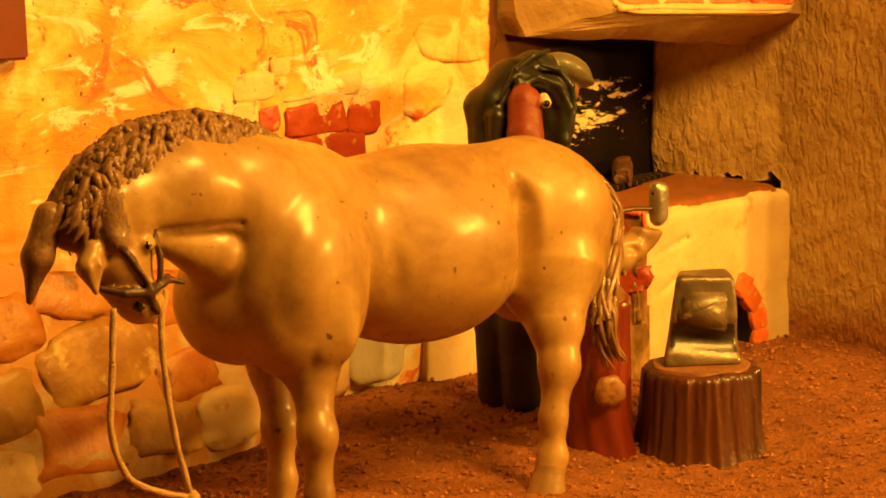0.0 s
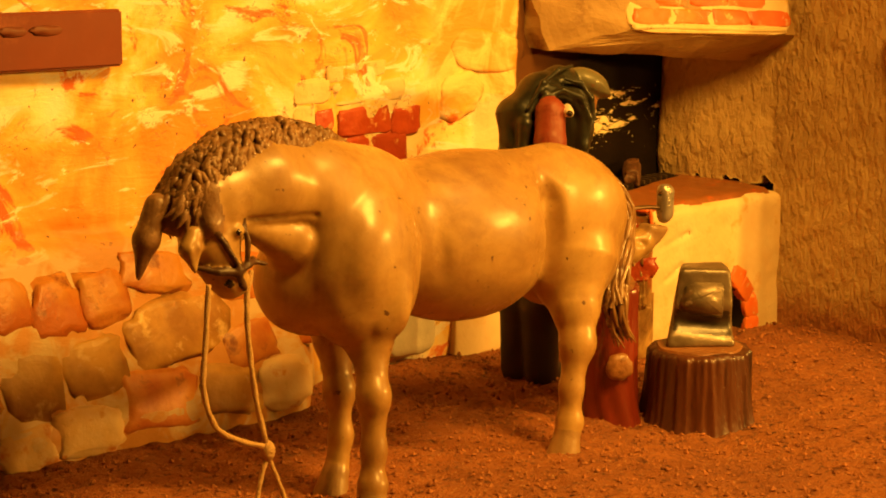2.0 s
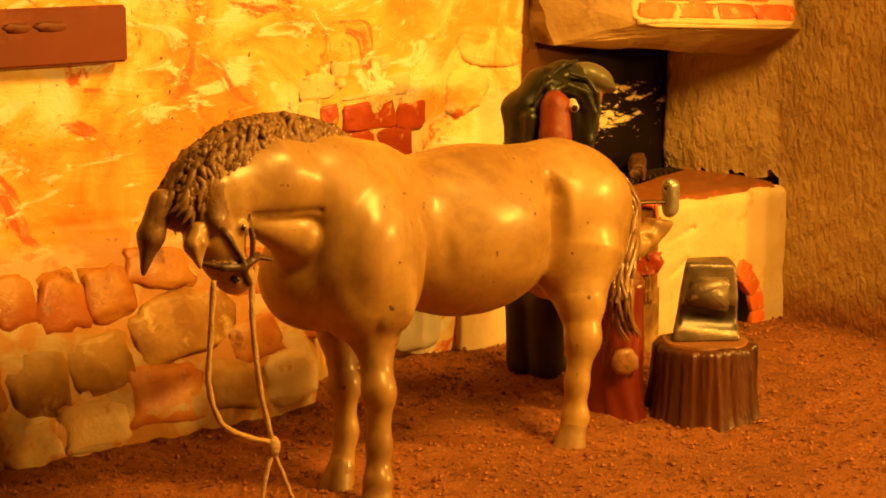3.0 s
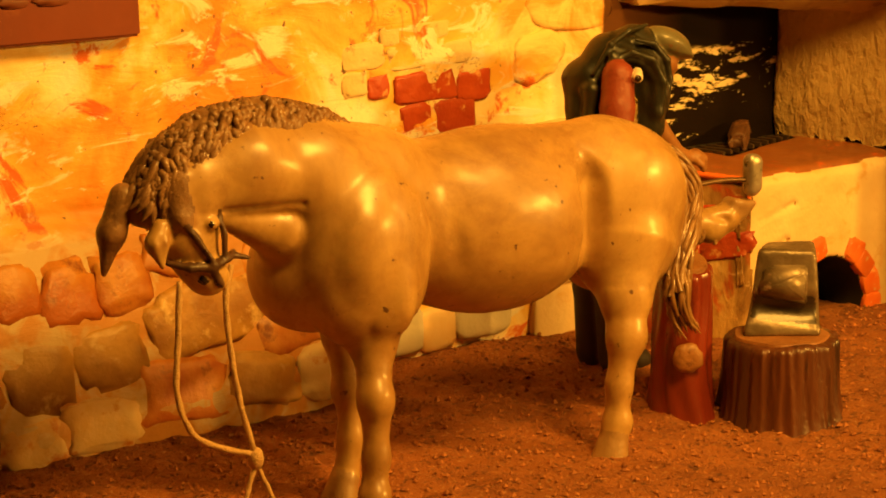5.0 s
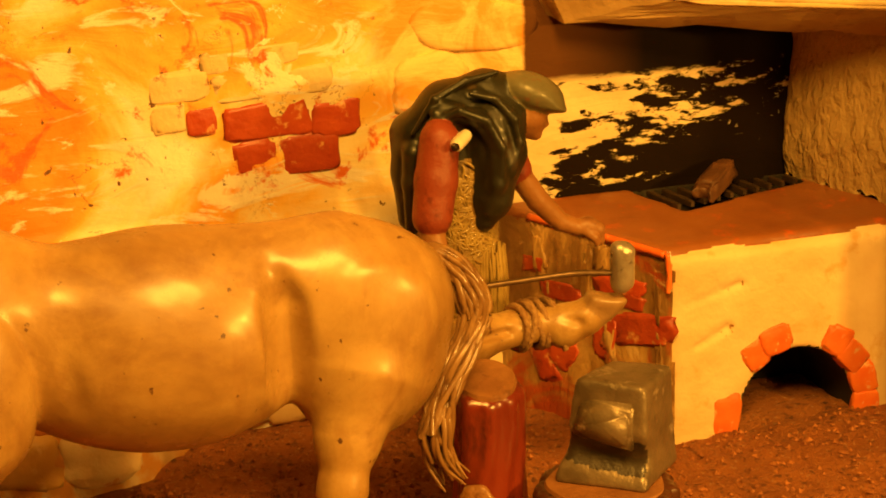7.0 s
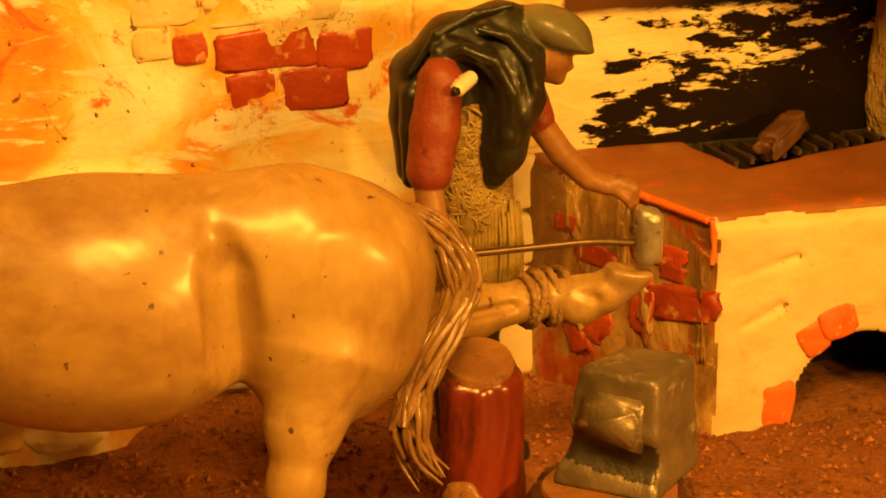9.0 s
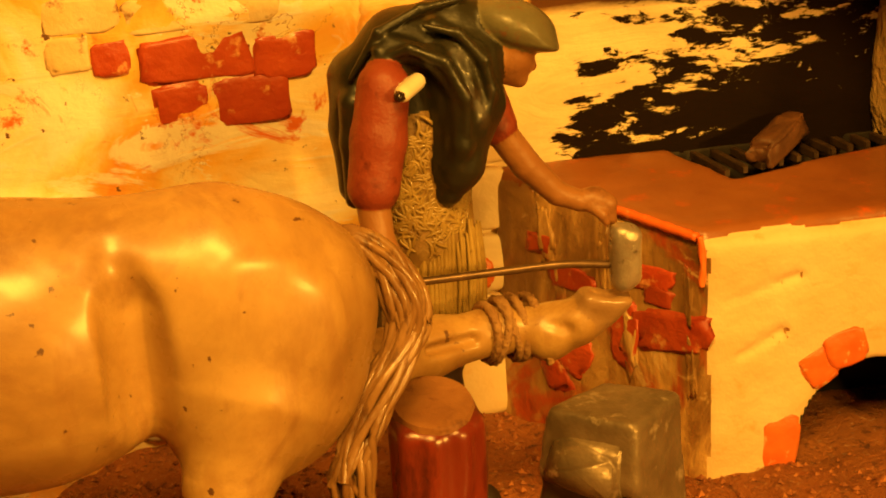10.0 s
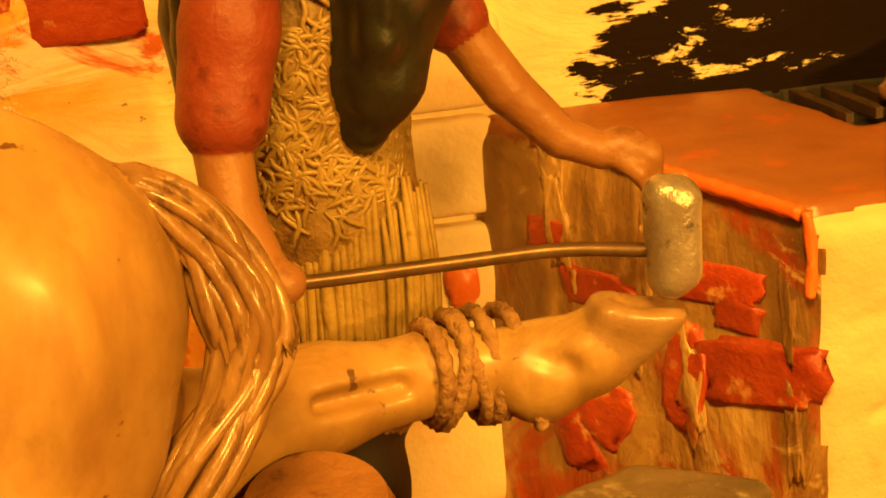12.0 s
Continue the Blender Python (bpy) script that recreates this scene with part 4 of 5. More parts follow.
# ---- cords ----
def leg_binding():
    b = thing("leg_binding", "brown cord wound several times round the lifted leg", "cord")
    way = Vector((0.34, 0.08, 0.02)).normalized()
    side = Vector((0, 0, 1))
    out = way.cross(side).normalized()
    for n in range(5):
        c = Vector((1.66 + n * 0.046, -1.572 + 0.006 * n, 1.10))
        tilt = 0.25 * math.sin(n * 2.1)
        pts = []
        for k in range(14):
            a = 2 * math.pi * k / 13
            pts.append(c + (side * math.cos(a) + out * math.sin(a)) * (0.128 + 0.012 * math.sin(n + 2 * a)) + way * tilt * 0.14 * math.cos(a))
        cord("coil", pts, 0.021, ROPE_DARK, b, "", 7, 1.2)
    cord("loose_end", [(1.87, -1.68, 1.16), (1.90, -1.70, 1.05), (1.92, -1.70, 0.97)], 0.018, ROPE_DARK, b, "", 7, 1.2)


leg_binding()


def lead_rope():
    b = thing("lead_rope", "pale knotted cord hanging in a loop from the bridle", "cord")
    y = -2.45
    cord("loop", [(-2.70, y, 1.53), (-2.73, y, 1.18), (-2.75, y, 0.90), (-2.67, y, 0.66), (-2.50, y, 0.54), (-2.28, y, 0.455)], 0.018, ROPE, b, "", 7, 1.3)
    cord("hanging_length", [(-2.36, y + 0.03, 1.57), (-2.42, y, 1.40), (-2.41, y, 1.13), (-2.36, y, 0.77), (-2.28, y, 0.46)], 0.018, ROPE, b, "", 7, 1.3)
    bm = lump((0.09, 0.09, 0.13), 2.0, 0.8, 0.1, 2)
    part("knot", put(bm, Matrix.Translation((-2.28, y, 0.43))), ROPE, b)
    cord("tail_end", [(-2.28, y, 0.40), (-2.34, y - 0.01, 0.26), (-2.38, y - 0.02, 0.12), (-2.39, y - 0.03, 0.01), (-2.43, y - 0.10, 0.0)], 0.015, ROPE, b, "", 7, 1.3)
    cord("tail_end", [(-2.28, y, 0.40), (-2.22, y - 0.01, 0.26), (-2.16, y - 0.02, 0.10), (-2.12, y - 0.03, 0.01), (-2.06, y - 0.10, 0.0)], 0.015, ROPE, b, "", 7, 1.3)


lead_rope()


# ---- anvil on its stump, and the log under the lifted leg ----
def stump():
    f = Field((1.25, -3.05, -0.3), (2.55, -1.75, 0.62), 0.015)
    c = (1.88, -2.42)

    def body(x, y, z):
        a = np.arctan2(y - c[1], x - c[0])
        flare = 0.375 + 0.075 * np.exp(-(z + 0.12) * 5)
        ca, sa = np.cos(a), np.sin(a)
        r = flare + 0.030 * wrinkle(ca * 8, sa * 8, z * 1.4, 0.8, 3) + 0.014 * wrinkle(ca * 21, sa * 21, z * 2.2, 2.1, 2)
        d = (np.hypot(x - c[0], y - c[1]) - r) * 0.8
        top = z - 0.455 - 0.008 * np.sin(x * 15)
        b = np.maximum(0.05 - np.abs(d - top), 0) / 0.05
        return np.maximum(d, top) + b * b * 0.0125

    f.add(body, (1.3, -3.0, -0.25), (2.5, -1.8, 0.5), 0.01, 0)
    s = thing("stump", "dark stained wooden stump with deep carved bark grooves", "stump")
    me = f.mesh("trunk", 1)
    link_mesh("trunk", me, [BARK, WOODTOP], s)
    bm = bmesh.new()
    bmesh.ops.create_cone(bm, cap_ends=True, segments=48, radius1=0.330, radius2=0.320, depth=0.02)
    for v in bm.verts:
        a = math.atan2(v.co.y, v.co.x)
        v.co.x *= 1 + 0.03 * math.sin(a * 5)
        v.co.y *= 1 + 0.03 * math.sin(a * 7)
    part("cut_top", put(bm, Matrix.Translation((c[0], c[1], 0.455))), STUMPTOP, s, "paler cut wood face", smooth=False)


stump()


def anvil():
    f = Field((1.5, -2.9, 0.42), (2.6, -1.85, 1.2), 0.016)
    z0, z1 = 0.46, 1.05
    # left, near, right, far faces, leaning inwards
    bottom = [(1.60, -2.33), (2.02, -2.66), (2.36, -2.30), (1.98, -2.02)]
    top = [(1.78, -2.36), (2.08, -2.54), (2.34, -2.28), (2.05, -2.08)]
    planes = [((1.9, -2.3, z0), (0, 0, -1)), ((1.9, -2.3, z1), (0.04, 0.02, 1))]
    mid = Vector((2.0, -2.33, 0.75))
    for i in range(4):
        a, b, c = Vector((*bottom[i], z0)), Vector((*bottom[(i + 1) % 4], z0)), Vector((*top[i], z1))
        n = (b - a).cross(c - a)
        if n.dot(a - mid) < 0:
            n = -n
        planes.append((tuple(a), tuple(n)))
    f.solid(planes, (1.5, -2.8, 0.4), (2.5, -1.9, 1.1), 0.03, 0.01, 0, rough=0.005, fine=6.0)
    # raised border and sunken panel on the broad face
    a, b = Vector((*bottom[0], z0)), Vector((*bottom[1], z0))
    c, d = Vector((*top[0], z1)), Vector((*top[1], z1))
    n = (b - a).cross(c - a).normalized()
    if n.dot(a - mid) < 0:
        n = -n
    def on_face(u, v, o=0.0):
        return tuple(a.lerp(b, u).lerp(c.lerp(d, u), v) + n * o)
    # undercut below the panel, its shadow painted in as near-black steel
    f.limb(on_face(0.00, 0.36, 0.03), on_face(0.86, 0.30, 0.03), 0.07, 0.085, 0.09, 1, carve=True)
    g = thing("anvil", "tapered grey steel anvil with a framed panel, on a stump", "anvil")
    link_mesh("body", f.mesh("body", 2), [STEEL, SHADED_STEEL], g)
    bm = bmesh.new()
    for u, v, o in ((0.02, 0.46, -0.04), (0.84, 0.36, -0.04), (0.85, 0.89, -0.03), (0.02, 0.90, -0.03), (0.04, 0.84, 0.005), (0.83, 0.84, 0.02), (0.06, 0.58, 0.035), (0.80, 0.74, 0.07), (0.36, 0.64, 0.085), (0.78, 0.42, 0.05), (0.30, 0.50, 0.05)):
        bm.verts.new(on_face(u, v, o))
    bmesh.ops.convex_hull(bm, input=bm.verts)
    bmesh.ops.bevel(bm, geom=bm.edges, offset=0.012, segments=3, affect="EDGES")
    part("panel", bm, STEEL, g, "raised worn facet")
    return g


anvil()


def log_prop():
    s = thing("log", "red-stained wooden log standing upright under the lifted leg", "log")
    f = Field((0.85, -2.5, -0.3), (1.75, -1.6, 1.2), 0.016)
    c = (1.33, -2.02)

    def body(x, y, z):
        a = np.arctan2(y - c[1], x - c[0])
        r = 0.195 + 0.008 * np.sin(a * 9 + 2 * np.sin(z * 6)) + 0.016 * np.sin(a * 3 + 1 + 2 * z) + 0.05 * np.exp(-(z + 0.1) * 4)
        d = (np.hypot(x - c[0], y - c[1]) - r) * 0.85
        top = (z - 0.99 - 0.32 * (y - c[1])) * 0.95
        b = np.maximum(0.06 - np.abs(d - top), 0) / 0.06
        return np.maximum(d, top) + b * b * 0.015

    f.add(body, (0.9, -2.4, -0.2), (1.7, -1.65, 1.1), 0.01, 0)
    link_mesh("trunk", f.mesh("trunk", 1), REDWOOD, s)
    bm = bmesh.new()
    bmesh.ops.create_cone(bm, cap_ends=True, segments=36, radius1=0.178, radius2=0.165, depth=0.03)
    part("cut_top", put(bm, Matrix.Translation((c[0], c[1], 0.992)) @ Matrix.Rotation(0.31, 4, "X")), WOODTOP, s, "orange-brown cut wood face", smooth=False)
    bm = lump((0.2, 0.07, 0.2), 4.0, 0.8, 0.08, 3)
    part("branch_stub", put(bm, Matrix.Translation((1.20, -2.22, 0.36)) @ Matrix.Rotation(radians(-32), 4, "Z")), WOODTOP, s, "pale round branch stub")


log_prop()


# ---- forge ----
def forge():
    g = thing("forge", "plastered brick forge with an arched ash opening and clay top", "forge")
    f = Field((1.95, -1.35, -0.25), (4.75, 0.1, 1.55), 0.02)
    left = ((2.19, -0.24, 0), (-0.87, -0.64, 0))
    f.solid([left, ((3, -1.11, 0), (0.02, -1, 0.0)), ((4.62, 0, 0), (1, 0.02, 0)), ((3, 0.0, 0), (0, 1, 0)), ((3, -0.7, 1.26), (0, -0.09, 1)), ((3, 0, -0.2), (0, 0, -1))],
            (2.0, -1.2, -0.22), (4.6, 0.05, 1.4), 0.07, 0.01, 0, rough=0.010, fine=4.0)
    # clay top
    f.solid([((2.21, -0.24, 0), (-0.87, -0.64, 0)), ((3, -1.06, 0), (0.02, -1, 0)), ((4.5, 0, 0), (1, 0, 0)), ((3, 0.0, 0), (0, 1, 0)), ((3, -0.7, 1.30), (0, -0.09, 1)), ((3, -0.7, 1.2), (0, 0, -1))],
            (2.05, -1.15, 1.15), (4.55, 0.05, 1.42), 0.05, 0.005, 1, rough=0.006, fine=5.0)

    # cracks in the plaster, broken right edge
    for p, q in (((2.92, 0.90), (3.30, 1.00)), ((3.00, 0.62), (3.22, 0.72)), ((4.30, 1.02), (4.60, 1.02)), ((4.18, 0.72), (4.58, 0.66)), ((4.36, 0.52), (4.40, 0.74)), ((3.62, 1.10), (3.72, 1.20)), ((4.40, 0.30), (4.60, 0.34))):
        f.limb((p[0], -1.12, p[1]), (q[0], -1.12, q[1]), 0.022, 0.034, 0.01, 0, carve=True)
    for n, z in enumerate((0.06, 0.2, 0.36, 0.5, 0.66)):
        f.ball((4.56 + 0.02 * math.sin(n * 3), -1.14, z), (0.07, 0.06, 0.05), 0.02, 0, carve=True)

    def arch(x, y, z):
        d = (np.hypot((x - 3.71) / 0.40, (z - 0.06) / 0.45) - 1) * 0.4
        return np.maximum(d, y + 0.35)

    f.add(arch, (3.2, -1.4, -0.3), (4.2, -0.3, 0.6), 0.03, 2, carve=True)
    # sunken bed for the grate
    f.solid([((3.18, -0.46, 0), (-1, -0.45, 0)), ((4.16, 0, 0), (1, 0, 0)), ((3.2, -0.48, 0), (0.25, -1, 0)), ((3, -0.02, 0), (0, 1, 0)), ((3, 0, 1.20), (0, 0, -1)), ((3, 0, 1.6), (0, 0, 1))],
            (2.8, -0.95, 1.1), (4.3, 0.05, 1.6), 0.03, 0.02, 2, carve=True)
    me = f.mesh("body", 1)
    facing = np.zeros(len(me.polygons) * 3)
    me.polygons.foreach_get("normal", facing)
    facing = facing.reshape(-1, 3)
    tone = np.zeros(len(me.polygons), np.int32)
    me.polygons.foreach_get("material_index", tone)
    tone = np.where((tone == 0) & (facing @ np.array((-0.806, -0.593, 0)) > 0.86), 3, tone)
    tone = np.where((tone == 3) & (facing @ np.array((-0.806, -0.593, 0)) < 0.80), 0, tone)
    mid = np.zeros(len(me.polygons) * 3)
    me.polygons.foreach_get("center", mid)
    mid = mid.reshape(-1, 3) / D
    bed = (mid[:, 0] > 2.9) & (mid[:, 0] < 4.3) & (mid[:, 1] > -0.7) & (mid[:, 2] > 1.1)
    tone = np.where(bed, np.where(mid[:, 2] < 1.285 + 0.09 * (mid[:, 1] + 0.7), 2, 1), tone)
    me.polygons.foreach_set("material_index", tone)
    link_mesh("body", me, [PLASTER, HEARTH, SOOT, STAINED, ORANGE], g)
    # orange rim along the open edges of the top
    cord("rim", [(2.205, -0.25, 1.322), (2.42, -0.55, 1.300), (2.62, -0.83, 1.272), (2.80, -1.075, 1.242)], 0.024, ORANGE, g, "orange painted rim", 8, 2.3)
    cord("rim", [(2.81, -1.085, 1.25), (2.82, -1.10, 1.12), (2.815, -1.094, 1.0)], 0.017, ORANGE, g, "orange painted rim", 8, 0.9)
    # arch ring of painted bricks, some bare plaster between
    spec = [(-0.02, 0.26), (0.32, 0.26), (0.66, 0.26), (0.98, 0.24), (1.90, 0.26), (2.22, 0.20), (3.06, 0.52)]
    for n, (a, w) in enumerate(spec):
        bm = lump((0.19, 0.06, 0.46 * w + 0.10), n + 1.0, 0.40, 0.09, 3)
        r = 1.24
        x, z = 3.71 + 0.39 * r * math.cos(a) * 1.02, 0.06 + 0.45 * r * math.sin(a)
        part("brick", put(bm, Matrix.Translation((x, -1.086, z)) @ Matrix.Rotation(-math.atan2(0.45 * math.sin(a), 0.40 * math.cos(a)), 4, "Y")), ORANGE, g)
    # red bricks and raised mortar on the side face
    along = Vector((0.593, -0.806, 0)).normalized()
    outw = Vector((-0.806, -0.593, 0)).normalized()
    turn = Matrix(((along.x, -outw.x, 0, 0), (along.y, -outw.y, 0, 0), (0, 0, 1, 0), (0, 0, 0, 1)))

    def on_side(u, z, proud=0.0):
        p = Vector((2.19, -0.24, 0)) + along * u + outw * proud
        return Matrix.Translation((p.x, p.y, z)) @ turn

    for n, (u, z, w, h, roll) in enumerate([(0.86, 0.72, 0.38, 0.17, -8), (0.60, 0.64, 0.14, 0.30, 6), (0.26, 0.86, 0.28, 0.10, 4), (0.70, 0.97, 0.34, 0.10, -4), (0.80, 0.89, 0.15, 0.09, 10), (0.27, 0.45, 0.20, 0.20, 22), (0.12, 0.37, 0.16, 0.28, -26), (0.06, 1.01, 0.15, 0.09, 0)]):
        bm = lump((w * 1.15, 0.030, h * 1.22), n + 11.0, 0.5, 0.18, 3)
        part("brick", put(bm, on_side(u, z, -0.004) @ Matrix.Rotation(radians(roll), 4, "Y")), BRICK, g)
    for n, (u, z, length) in enumerate([(0.47, 1.00, 0.42), (0.62, 0.62, 0.36), (0.20, 0.72, 0.4), (0.98, 0.95, 0.3), (0.57, 1.14, 0.20), (0.10, 1.08, 0.40), (1.00, 0.55, 0.34), (0.42, 0.72, 0.24)]):
        m = on_side(u, z, 0.0) @ Matrix.Rotation(radians(8 * math.sin(n * 2.0)), 4, "Y")
        part("mortar_run", put(lump((0.07 + 0.03 * math.sin(n * 1.7), 0.022, length * 0.85), n + 61.0, 0.6, 0.34, 4), m), STAINED, g)
    return g


forge()


def grate():
    g = thing("grate", "black cast iron grate of parallel bars over the fire bed", "grate")
    for n in range(10):
        x = 3.14 + n * 0.108
        front = -0.43 + 0.25 * (x - 3.2)
        bm = bmesh.new()
        bmesh.ops.create_cube(bm, size=1)
        bmesh.ops.bevel(bm, geom=bm.edges, offset=0.12, segments=1, affect="EDGES")
        put(bm, Matrix.Translation((x, (front - 0.06) / 2, 1.325)) @ Matrix.Rotation(radians(10), 4, "Z") @ Matrix.Diagonal((0.034, -0.07 - front, 0.045, 1)))
        part("bar", bm, IRON, g, smooth=False)


grate()
bm = lump((0.40, 0.15, 0.15), 7.0, 0.5, 0.14, 4)
tagged(part("firewood", put(bm, Matrix.Translation((3.50, -0.26, 1.415)) @ Matrix.Rotation(radians(40), 4, "Z") @ Matrix.Rotation(radians(-14), 4, "Y")), painted("charred_wood", (0.07, 0.028, 0.012), (0.18, 0.072, 0.026), (0.03, 0.015, 0.009), scale=26, rough=0.6, relief=0.9, relief_scale=70)),
       "short brown piece of firewood lying across the grate", "firewood")


# ---- chimney hood ----
def hood():
    g = thing("chimney_hood", "plaster chimney hood with painted orange bricks on its slope", "chimney hood")
    bm = bmesh.new()
    corners = [(2.50, -0.20, 2.55), (4.52, -0.72, 2.39), (3.05, -0.62, 2.73), (4.38, -1.22, 2.68), (2.40, 0.1, 2.56), (4.75, 0.1, 2.40), (4.75, -1.1, 2.60),
               (2.28, 0.1, 3.7), (2.32, -0.12, 3.0), (2.92, -0.52, 2.98), (3.1, -0.3, 3.8), (4.40, -0.85, 3.5), (4.75, 0.1, 3.9), (4.75, -0.85, 3.5)]
    for c in corners:
        bm.verts.new(c)
    res = bmesh.ops.convex_hull(bm, input=bm.verts)
    bmesh.ops.delete(bm, geom=list({v for v in res["geom_interior"] + res["geom_unused"] if isinstance(v, bmesh.types.BMVert)}), context="VERTS")
    bmesh.ops.subdivide_edges(bm, edges=bm.edges, cuts=9, use_grid_fill=True)
    bmesh.ops.triangulate(bm, faces=bm.faces)
    for v in bm.verts:
        v.co += Vector((noise.noise(v.co * 5), noise.noise(v.co * 5 + Vector((9, 0, 0))), noise.noise(v.co * 5 + Vector((0, 9, 0))))) * 0.03
    part("body", bm, HOODMAT, g, smooth=False)
    # painted bricks in rows up the slope
    c, e, t = Vector((3.05, -0.62, 2.74)), Vector((4.38, -1.22, 2.69)), Vector((3.6, -0.55, 3.55))
    along = (e - c).normalized()
    up = (t - c - along * (t - c).dot(along)).normalized()
    out = along.cross(up).normalized()
    if out.y > 0:
        out = -out
    turn = Matrix(((along.x, -out.x, up.x, 0), (along.y, -out.y, up.y, 0), (along.z, -out.z, up.z, 0), (0, 0, 0, 1)))
    bed = lump((1.56, 0.05, 0.60), 44.0, 0.22, 0.03, 4)
    part("mortar_bed", put(bed, Matrix.Translation(c + along * 0.735 + up * 0.26) @ turn), PLASTER, g, "cream plaster between the bricks")
    for row in range(3):
        for n in range(4):
            u = 0.03 + 0.37 * n + (0.16 if row % 2 else 0)
            if u + 0.33 > 1.5:
                continue
            b = lump((0.38, 0.062, 0.15), row * 7 + n + 50.0, 0.34, 0.10, 3)
            p = c + along * (u + 0.165) + up * (0.10 + row * 0.165)
            part("brick", put(b, Matrix.Translation(p) @ turn), ORANGE, g)
    cord("lip", [c + out * 0.01, c.lerp(e, 0.33) + out * 0.012 + up * 0.008, c.lerp(e, 0.66) + out * 0.01, e + out * 0.01], 0.028, BRICK_PALE, g, "pale rough lower lip", 7, 0.7)
    return g


hood()


# ---- board on the wall ----
def board():
    g = thing("wall_board", "red-brown painted board on the wall with worn faint writing", "board")
    bm = bmesh.new()
    bmesh.ops.create_cube(bm, size=1)
    put(bm, Matrix.Translation((-2.62, -0.10, 2.83)) @ Matrix.Diagonal((1.75, 0.10, 0.40, 1)))
    bmesh.ops.bevel(bm, geom=bm.edges, offset=0.018, segments=3, affect="EDGES")
    part("panel", bm, PLAQUE, g, smooth=False)
    for x, w in ((-2.62, 0.20), (-2.36, 0.24)):
        bm = lump((w, 0.006, 0.075), 3.0 + w, 0.5, 0.2, 2)
        part("writing_bar", put(bm, Matrix.Translation((x, -0.151, 2.905))), PLAQUE_MARK, g)


board()
bm = lump((0.11, 0.05, 0.15), 33.0, 0.7, 0.12, 3)
part("stone", put(bm, Matrix.Translation((1.97, -0.075, 0.80))), ORANGE, wall_back, "small orange stone")
bm = lump((0.16, 0.42, 0.46), 21.0, 0.5, 0.12, 3)
tagged(part("wall_patch", put(bm, Matrix.Translation((4.72, -2.30, 2.56))), ORANGE), "red painted patch standing out of the stucco wall", "painted stone")


# ---- pieces of the back wall ----
def wall_piece(name, mat, x, z, w, h, seed, depth=0.16, proud=0.0, power=0.6, rough=0.07, roll=0.0, detail=3):
    bm = lump((w, depth, h), seed, power, rough, detail)
    y = -float(bulge(np.array(x), np.array(z))) - proud
    lean = math.atan2(float(bulge(np.array(x), np.array(z - 0.15)) - bulge(np.array(x), np.array(z + 0.15))), 0.3)
    put(bm, Matrix.Translation((x, y, z)) @ Matrix.Rotation(-lean, 4, "X") @ Matrix.Rotation(radians(roll), 4, "Y"))
    return part(name, bm, mat, wall_back)


footing = [(-2.80, 1.07, 0.30, 0.34, STONE), (-2.45, 1.00, 0.36, 0.40, STONE), (-2.06, 1.02, 0.34, 0.34, STONE), (-1.58, 1.13, 0.52, 0.26, STONE),
           (-1.50, 0.74, 0.78, 0.42, STONE_OCHRE), (-2.72, 0.53, 0.43, 0.46, STONE_OCHRE), (-2.24, 0.575, 0.46, 0.38, STONE_OCHRE), (-2.36, 0.18, 0.46, 0.30, STONE_WHITE),
           (-1.79, 0.29, 0.55, 0.40, STONE), (-2.86, 0.12, 0.42, 0.29, STONE_WHITE), (-1.18, 0.26, 0.50, 0.30, STONE_OCHRE), (-0.92, 0.56, 0.44, 0.27, STONE),
           (-0.84, 1.02, 0.56, 0.34, STONE), (-0.40, 0.66, 0.40, 0.34, STONE), (-0.66, 0.24, 0.42, 0.30, STONE_WHITE), (-3.18, 0.98, 0.36, 0.40, STONE_OCHRE), (-3.20, 0.52, 0.40, 0.40, STONE), (-3.34, 0.14, 0.44, 0.30, STONE_OCHRE)]
for n, (x, z, w, h, m) in enumerate(footing):
    wall_piece("stone", m, x, z, w * 1.18, h * 1.18, n * 3.1 + 1, 0.12, -0.034, 0.56, 0.14, 9 * math.sin(n * 2.7))
# pale dressed blocks beside the forge
for n, (z, h) in enumerate([(0.18, 0.40), (0.535, 0.28), (0.845, 0.31), (1.19, 0.33), (1.54, 0.32)]):
    wall_piece("block", PLASTER, 1.83 + 0.02 * math.sin(n * 2.0), z, 0.60, h, n * 1.9 + 130, 0.14, 0.0, 0.22, 0.025, 1.5 * math.sin(n * 1.3))
# low blocks at the foot of the plain stretch
for n, (x, z, w, h, m) in enumerate([(1.05, 0.30, 0.52, 0.42, STONE_GREY), (0.62, 0.22, 0.34, 0.34, STONE_WHITE), (0.3, 0.25, 0.4, 0.36, STONE_GREY)]):
    wall_piece("stone", m, x, z, w, h, n * 2.3 + 40, 0.16, 0.0, 0.4, 0.05)
# large facing stones higher up
for n, (x, z, w, h, roll) in enumerate([(1.95, 2.56, 0.80, 0.36, 8), (1.62, 2.20, 0.52, 0.36, -14)]):
    wall_piece("stone", WALL, x, z, w, h, n * 1.7 + 70, 0.10, -0.018, 0.75, 0.16, roll)
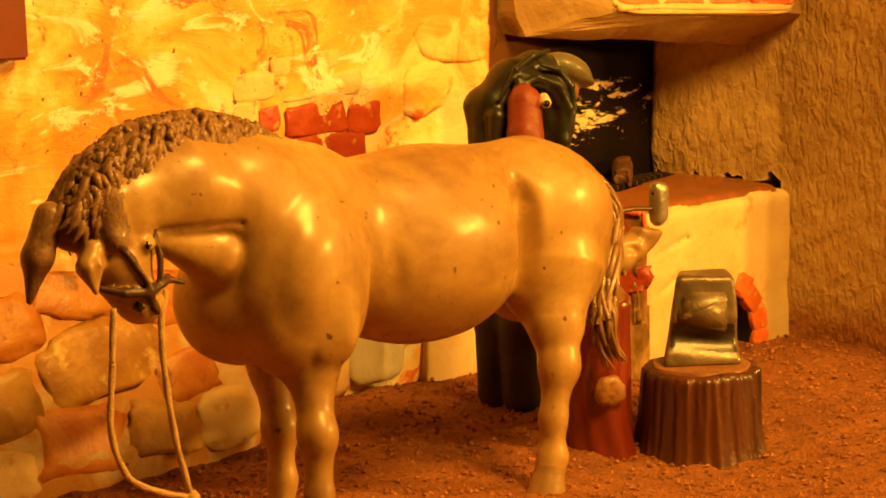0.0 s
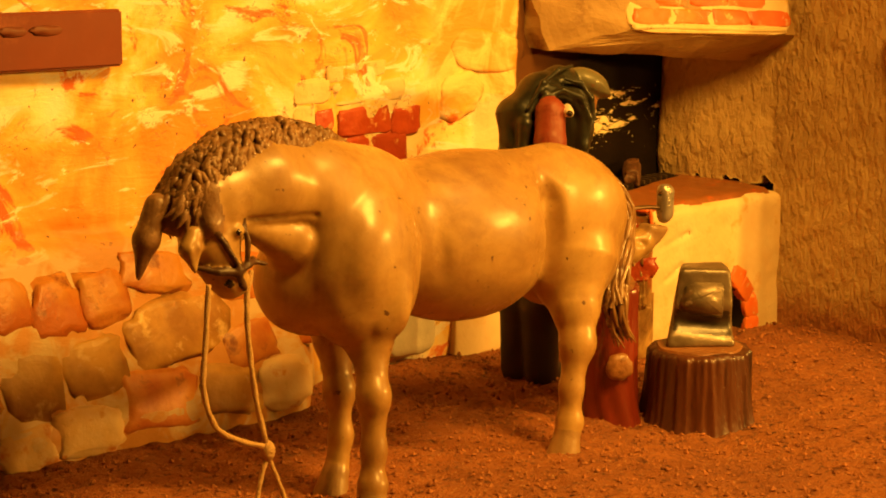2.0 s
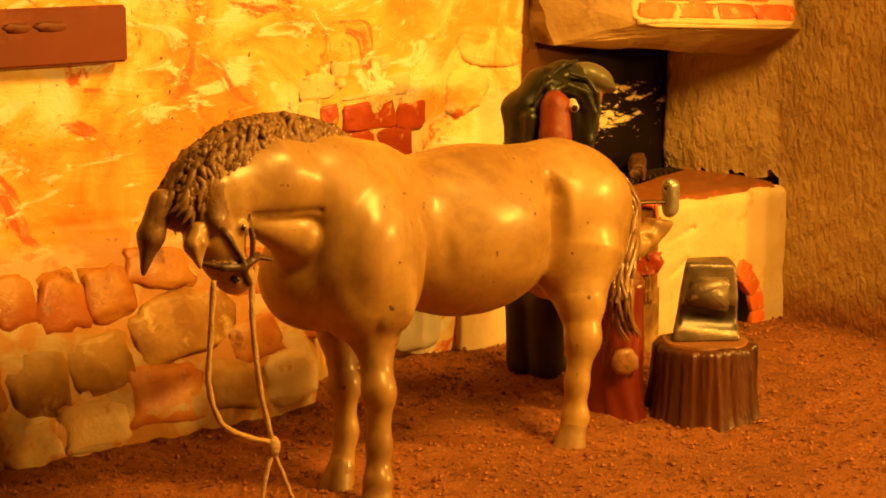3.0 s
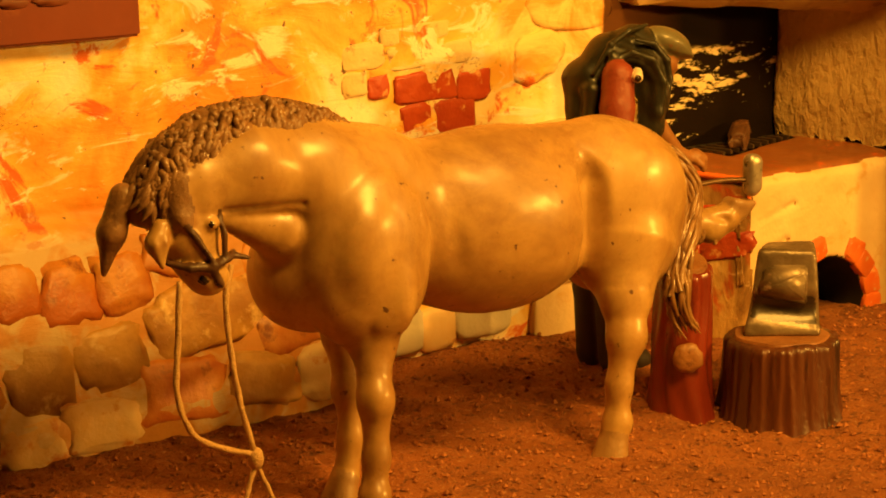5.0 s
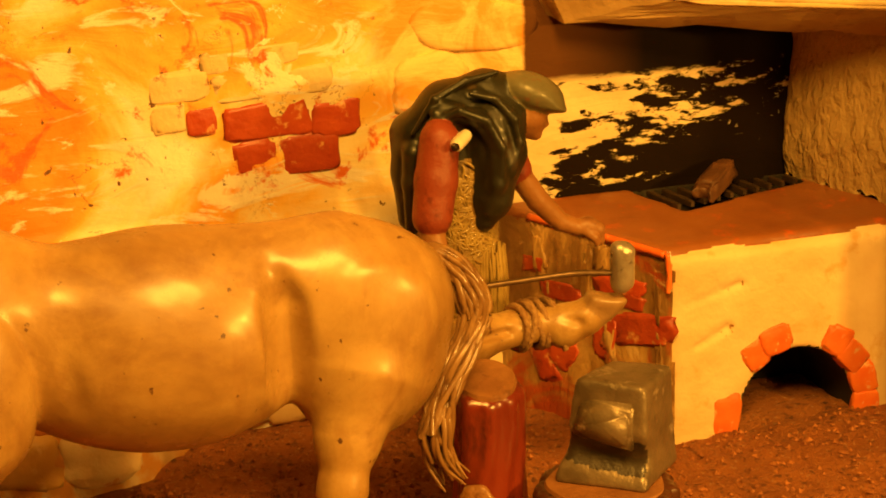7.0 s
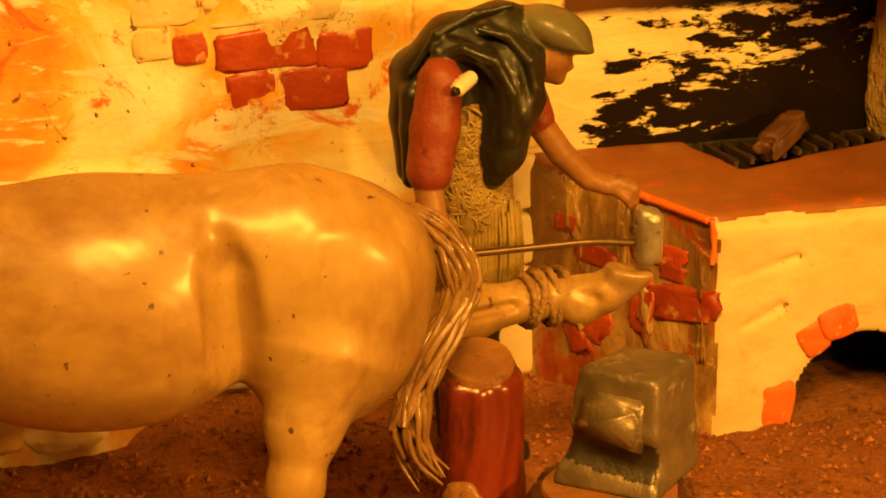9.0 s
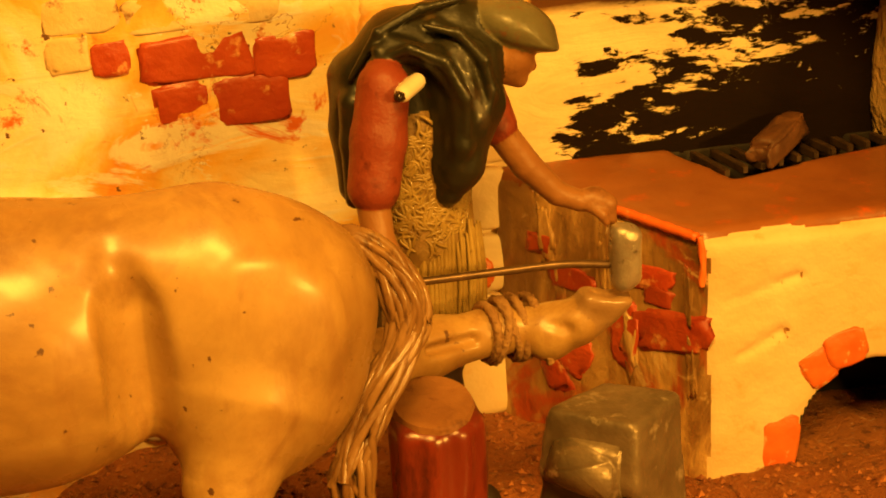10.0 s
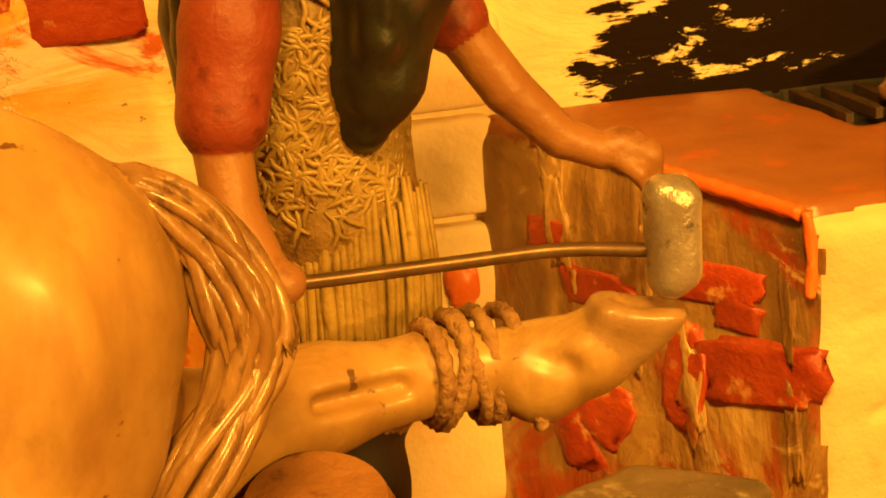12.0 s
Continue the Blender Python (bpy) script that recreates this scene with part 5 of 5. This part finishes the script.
# the bared patch of brickwork
bricks = [(0.185, 2.10, 0.17, 0.15, BRICK), (0.58, 2.07, 0.52, 0.20, BRICK), (1.03, 2.04, 0.29, 0.18, BRICK), (0.84, 1.83, 0.39, 0.20, BRICK), (0.50, 1.84, 0.25, 0.18, BRICK),
          (0.475, 2.30, 0.43, 0.15, BRICK_PALE), (0.865, 2.30, 0.28, 0.15, BRICK_PALE), (0.05, 2.33, 0.36, 0.16, BRICK_PALE), (-0.02, 2.14, 0.2, 0.15, BRICK_PALE), (0.5, 2.47, 0.6, 0.12, BRICK_PALE)]
for n, (x, z, w, h, m) in enumerate(bricks):
    wall_piece("brick", m, x, z, w * 1.07, h * 1.22, n * 1.3 + 90, 0.05, -0.012, 0.34, 0.09, -3, 3)

# ---- loose grit on the soil ----
rng = np.random.default_rng(4)
N = 16000
gx, gy = rng.uniform(-3.6, 4.6, N), -0.1 - 4.6 * rng.random(N) ** 1.2
size = 0.004 + 0.022 * rng.random(N) ** 4
keep = (gy < -bulge(gx, 0 * gx) - 0.05) & ~((gx > 2.1) & (gy > -1.1) & (gx < 4.6))
gx, gy, size = gx[keep], gy[keep], size[keep]
octa = np.array([(1, 0, 0), (-1, 0, 0), (0, 1, 0), (0, -1, 0), (0, 0, 1), (0, 0, -1)], float)
tris = np.array([(0, 2, 4), (2, 1, 4), (1, 3, 4), (3, 0, 4), (2, 0, 5), (1, 2, 5), (3, 1, 5), (0, 3, 5)])
jit = octa[None] * size[:, None, None] * rng.uniform(0.6, 1.4, (len(gx), 6, 1))
ang = rng.uniform(0, 6.28, len(gx))
ca, sa = np.cos(ang)[:, None], np.sin(ang)[:, None]
pts = np.stack([jit[..., 0] * ca - jit[..., 1] * sa + gx[:, None], jit[..., 0] * sa + jit[..., 1] * ca + gy[:, None], jit[..., 2] * 0.8 + (ground_z(gx, gy) + size * 0.3)[:, None]], -1)
me = bpy.data.meshes.new("grit")
me.from_pydata((pts.reshape(-1, 3) * D).tolist(), [], (tris[None] + 6 * np.arange(len(gx))[:, None, None]).reshape(-1, 3).tolist())
grit = tagged(link_mesh("grit", me, GRAIN, smooth=False), "coarse rust and pale grit strewn over the soil", "grit", kind="stuff")
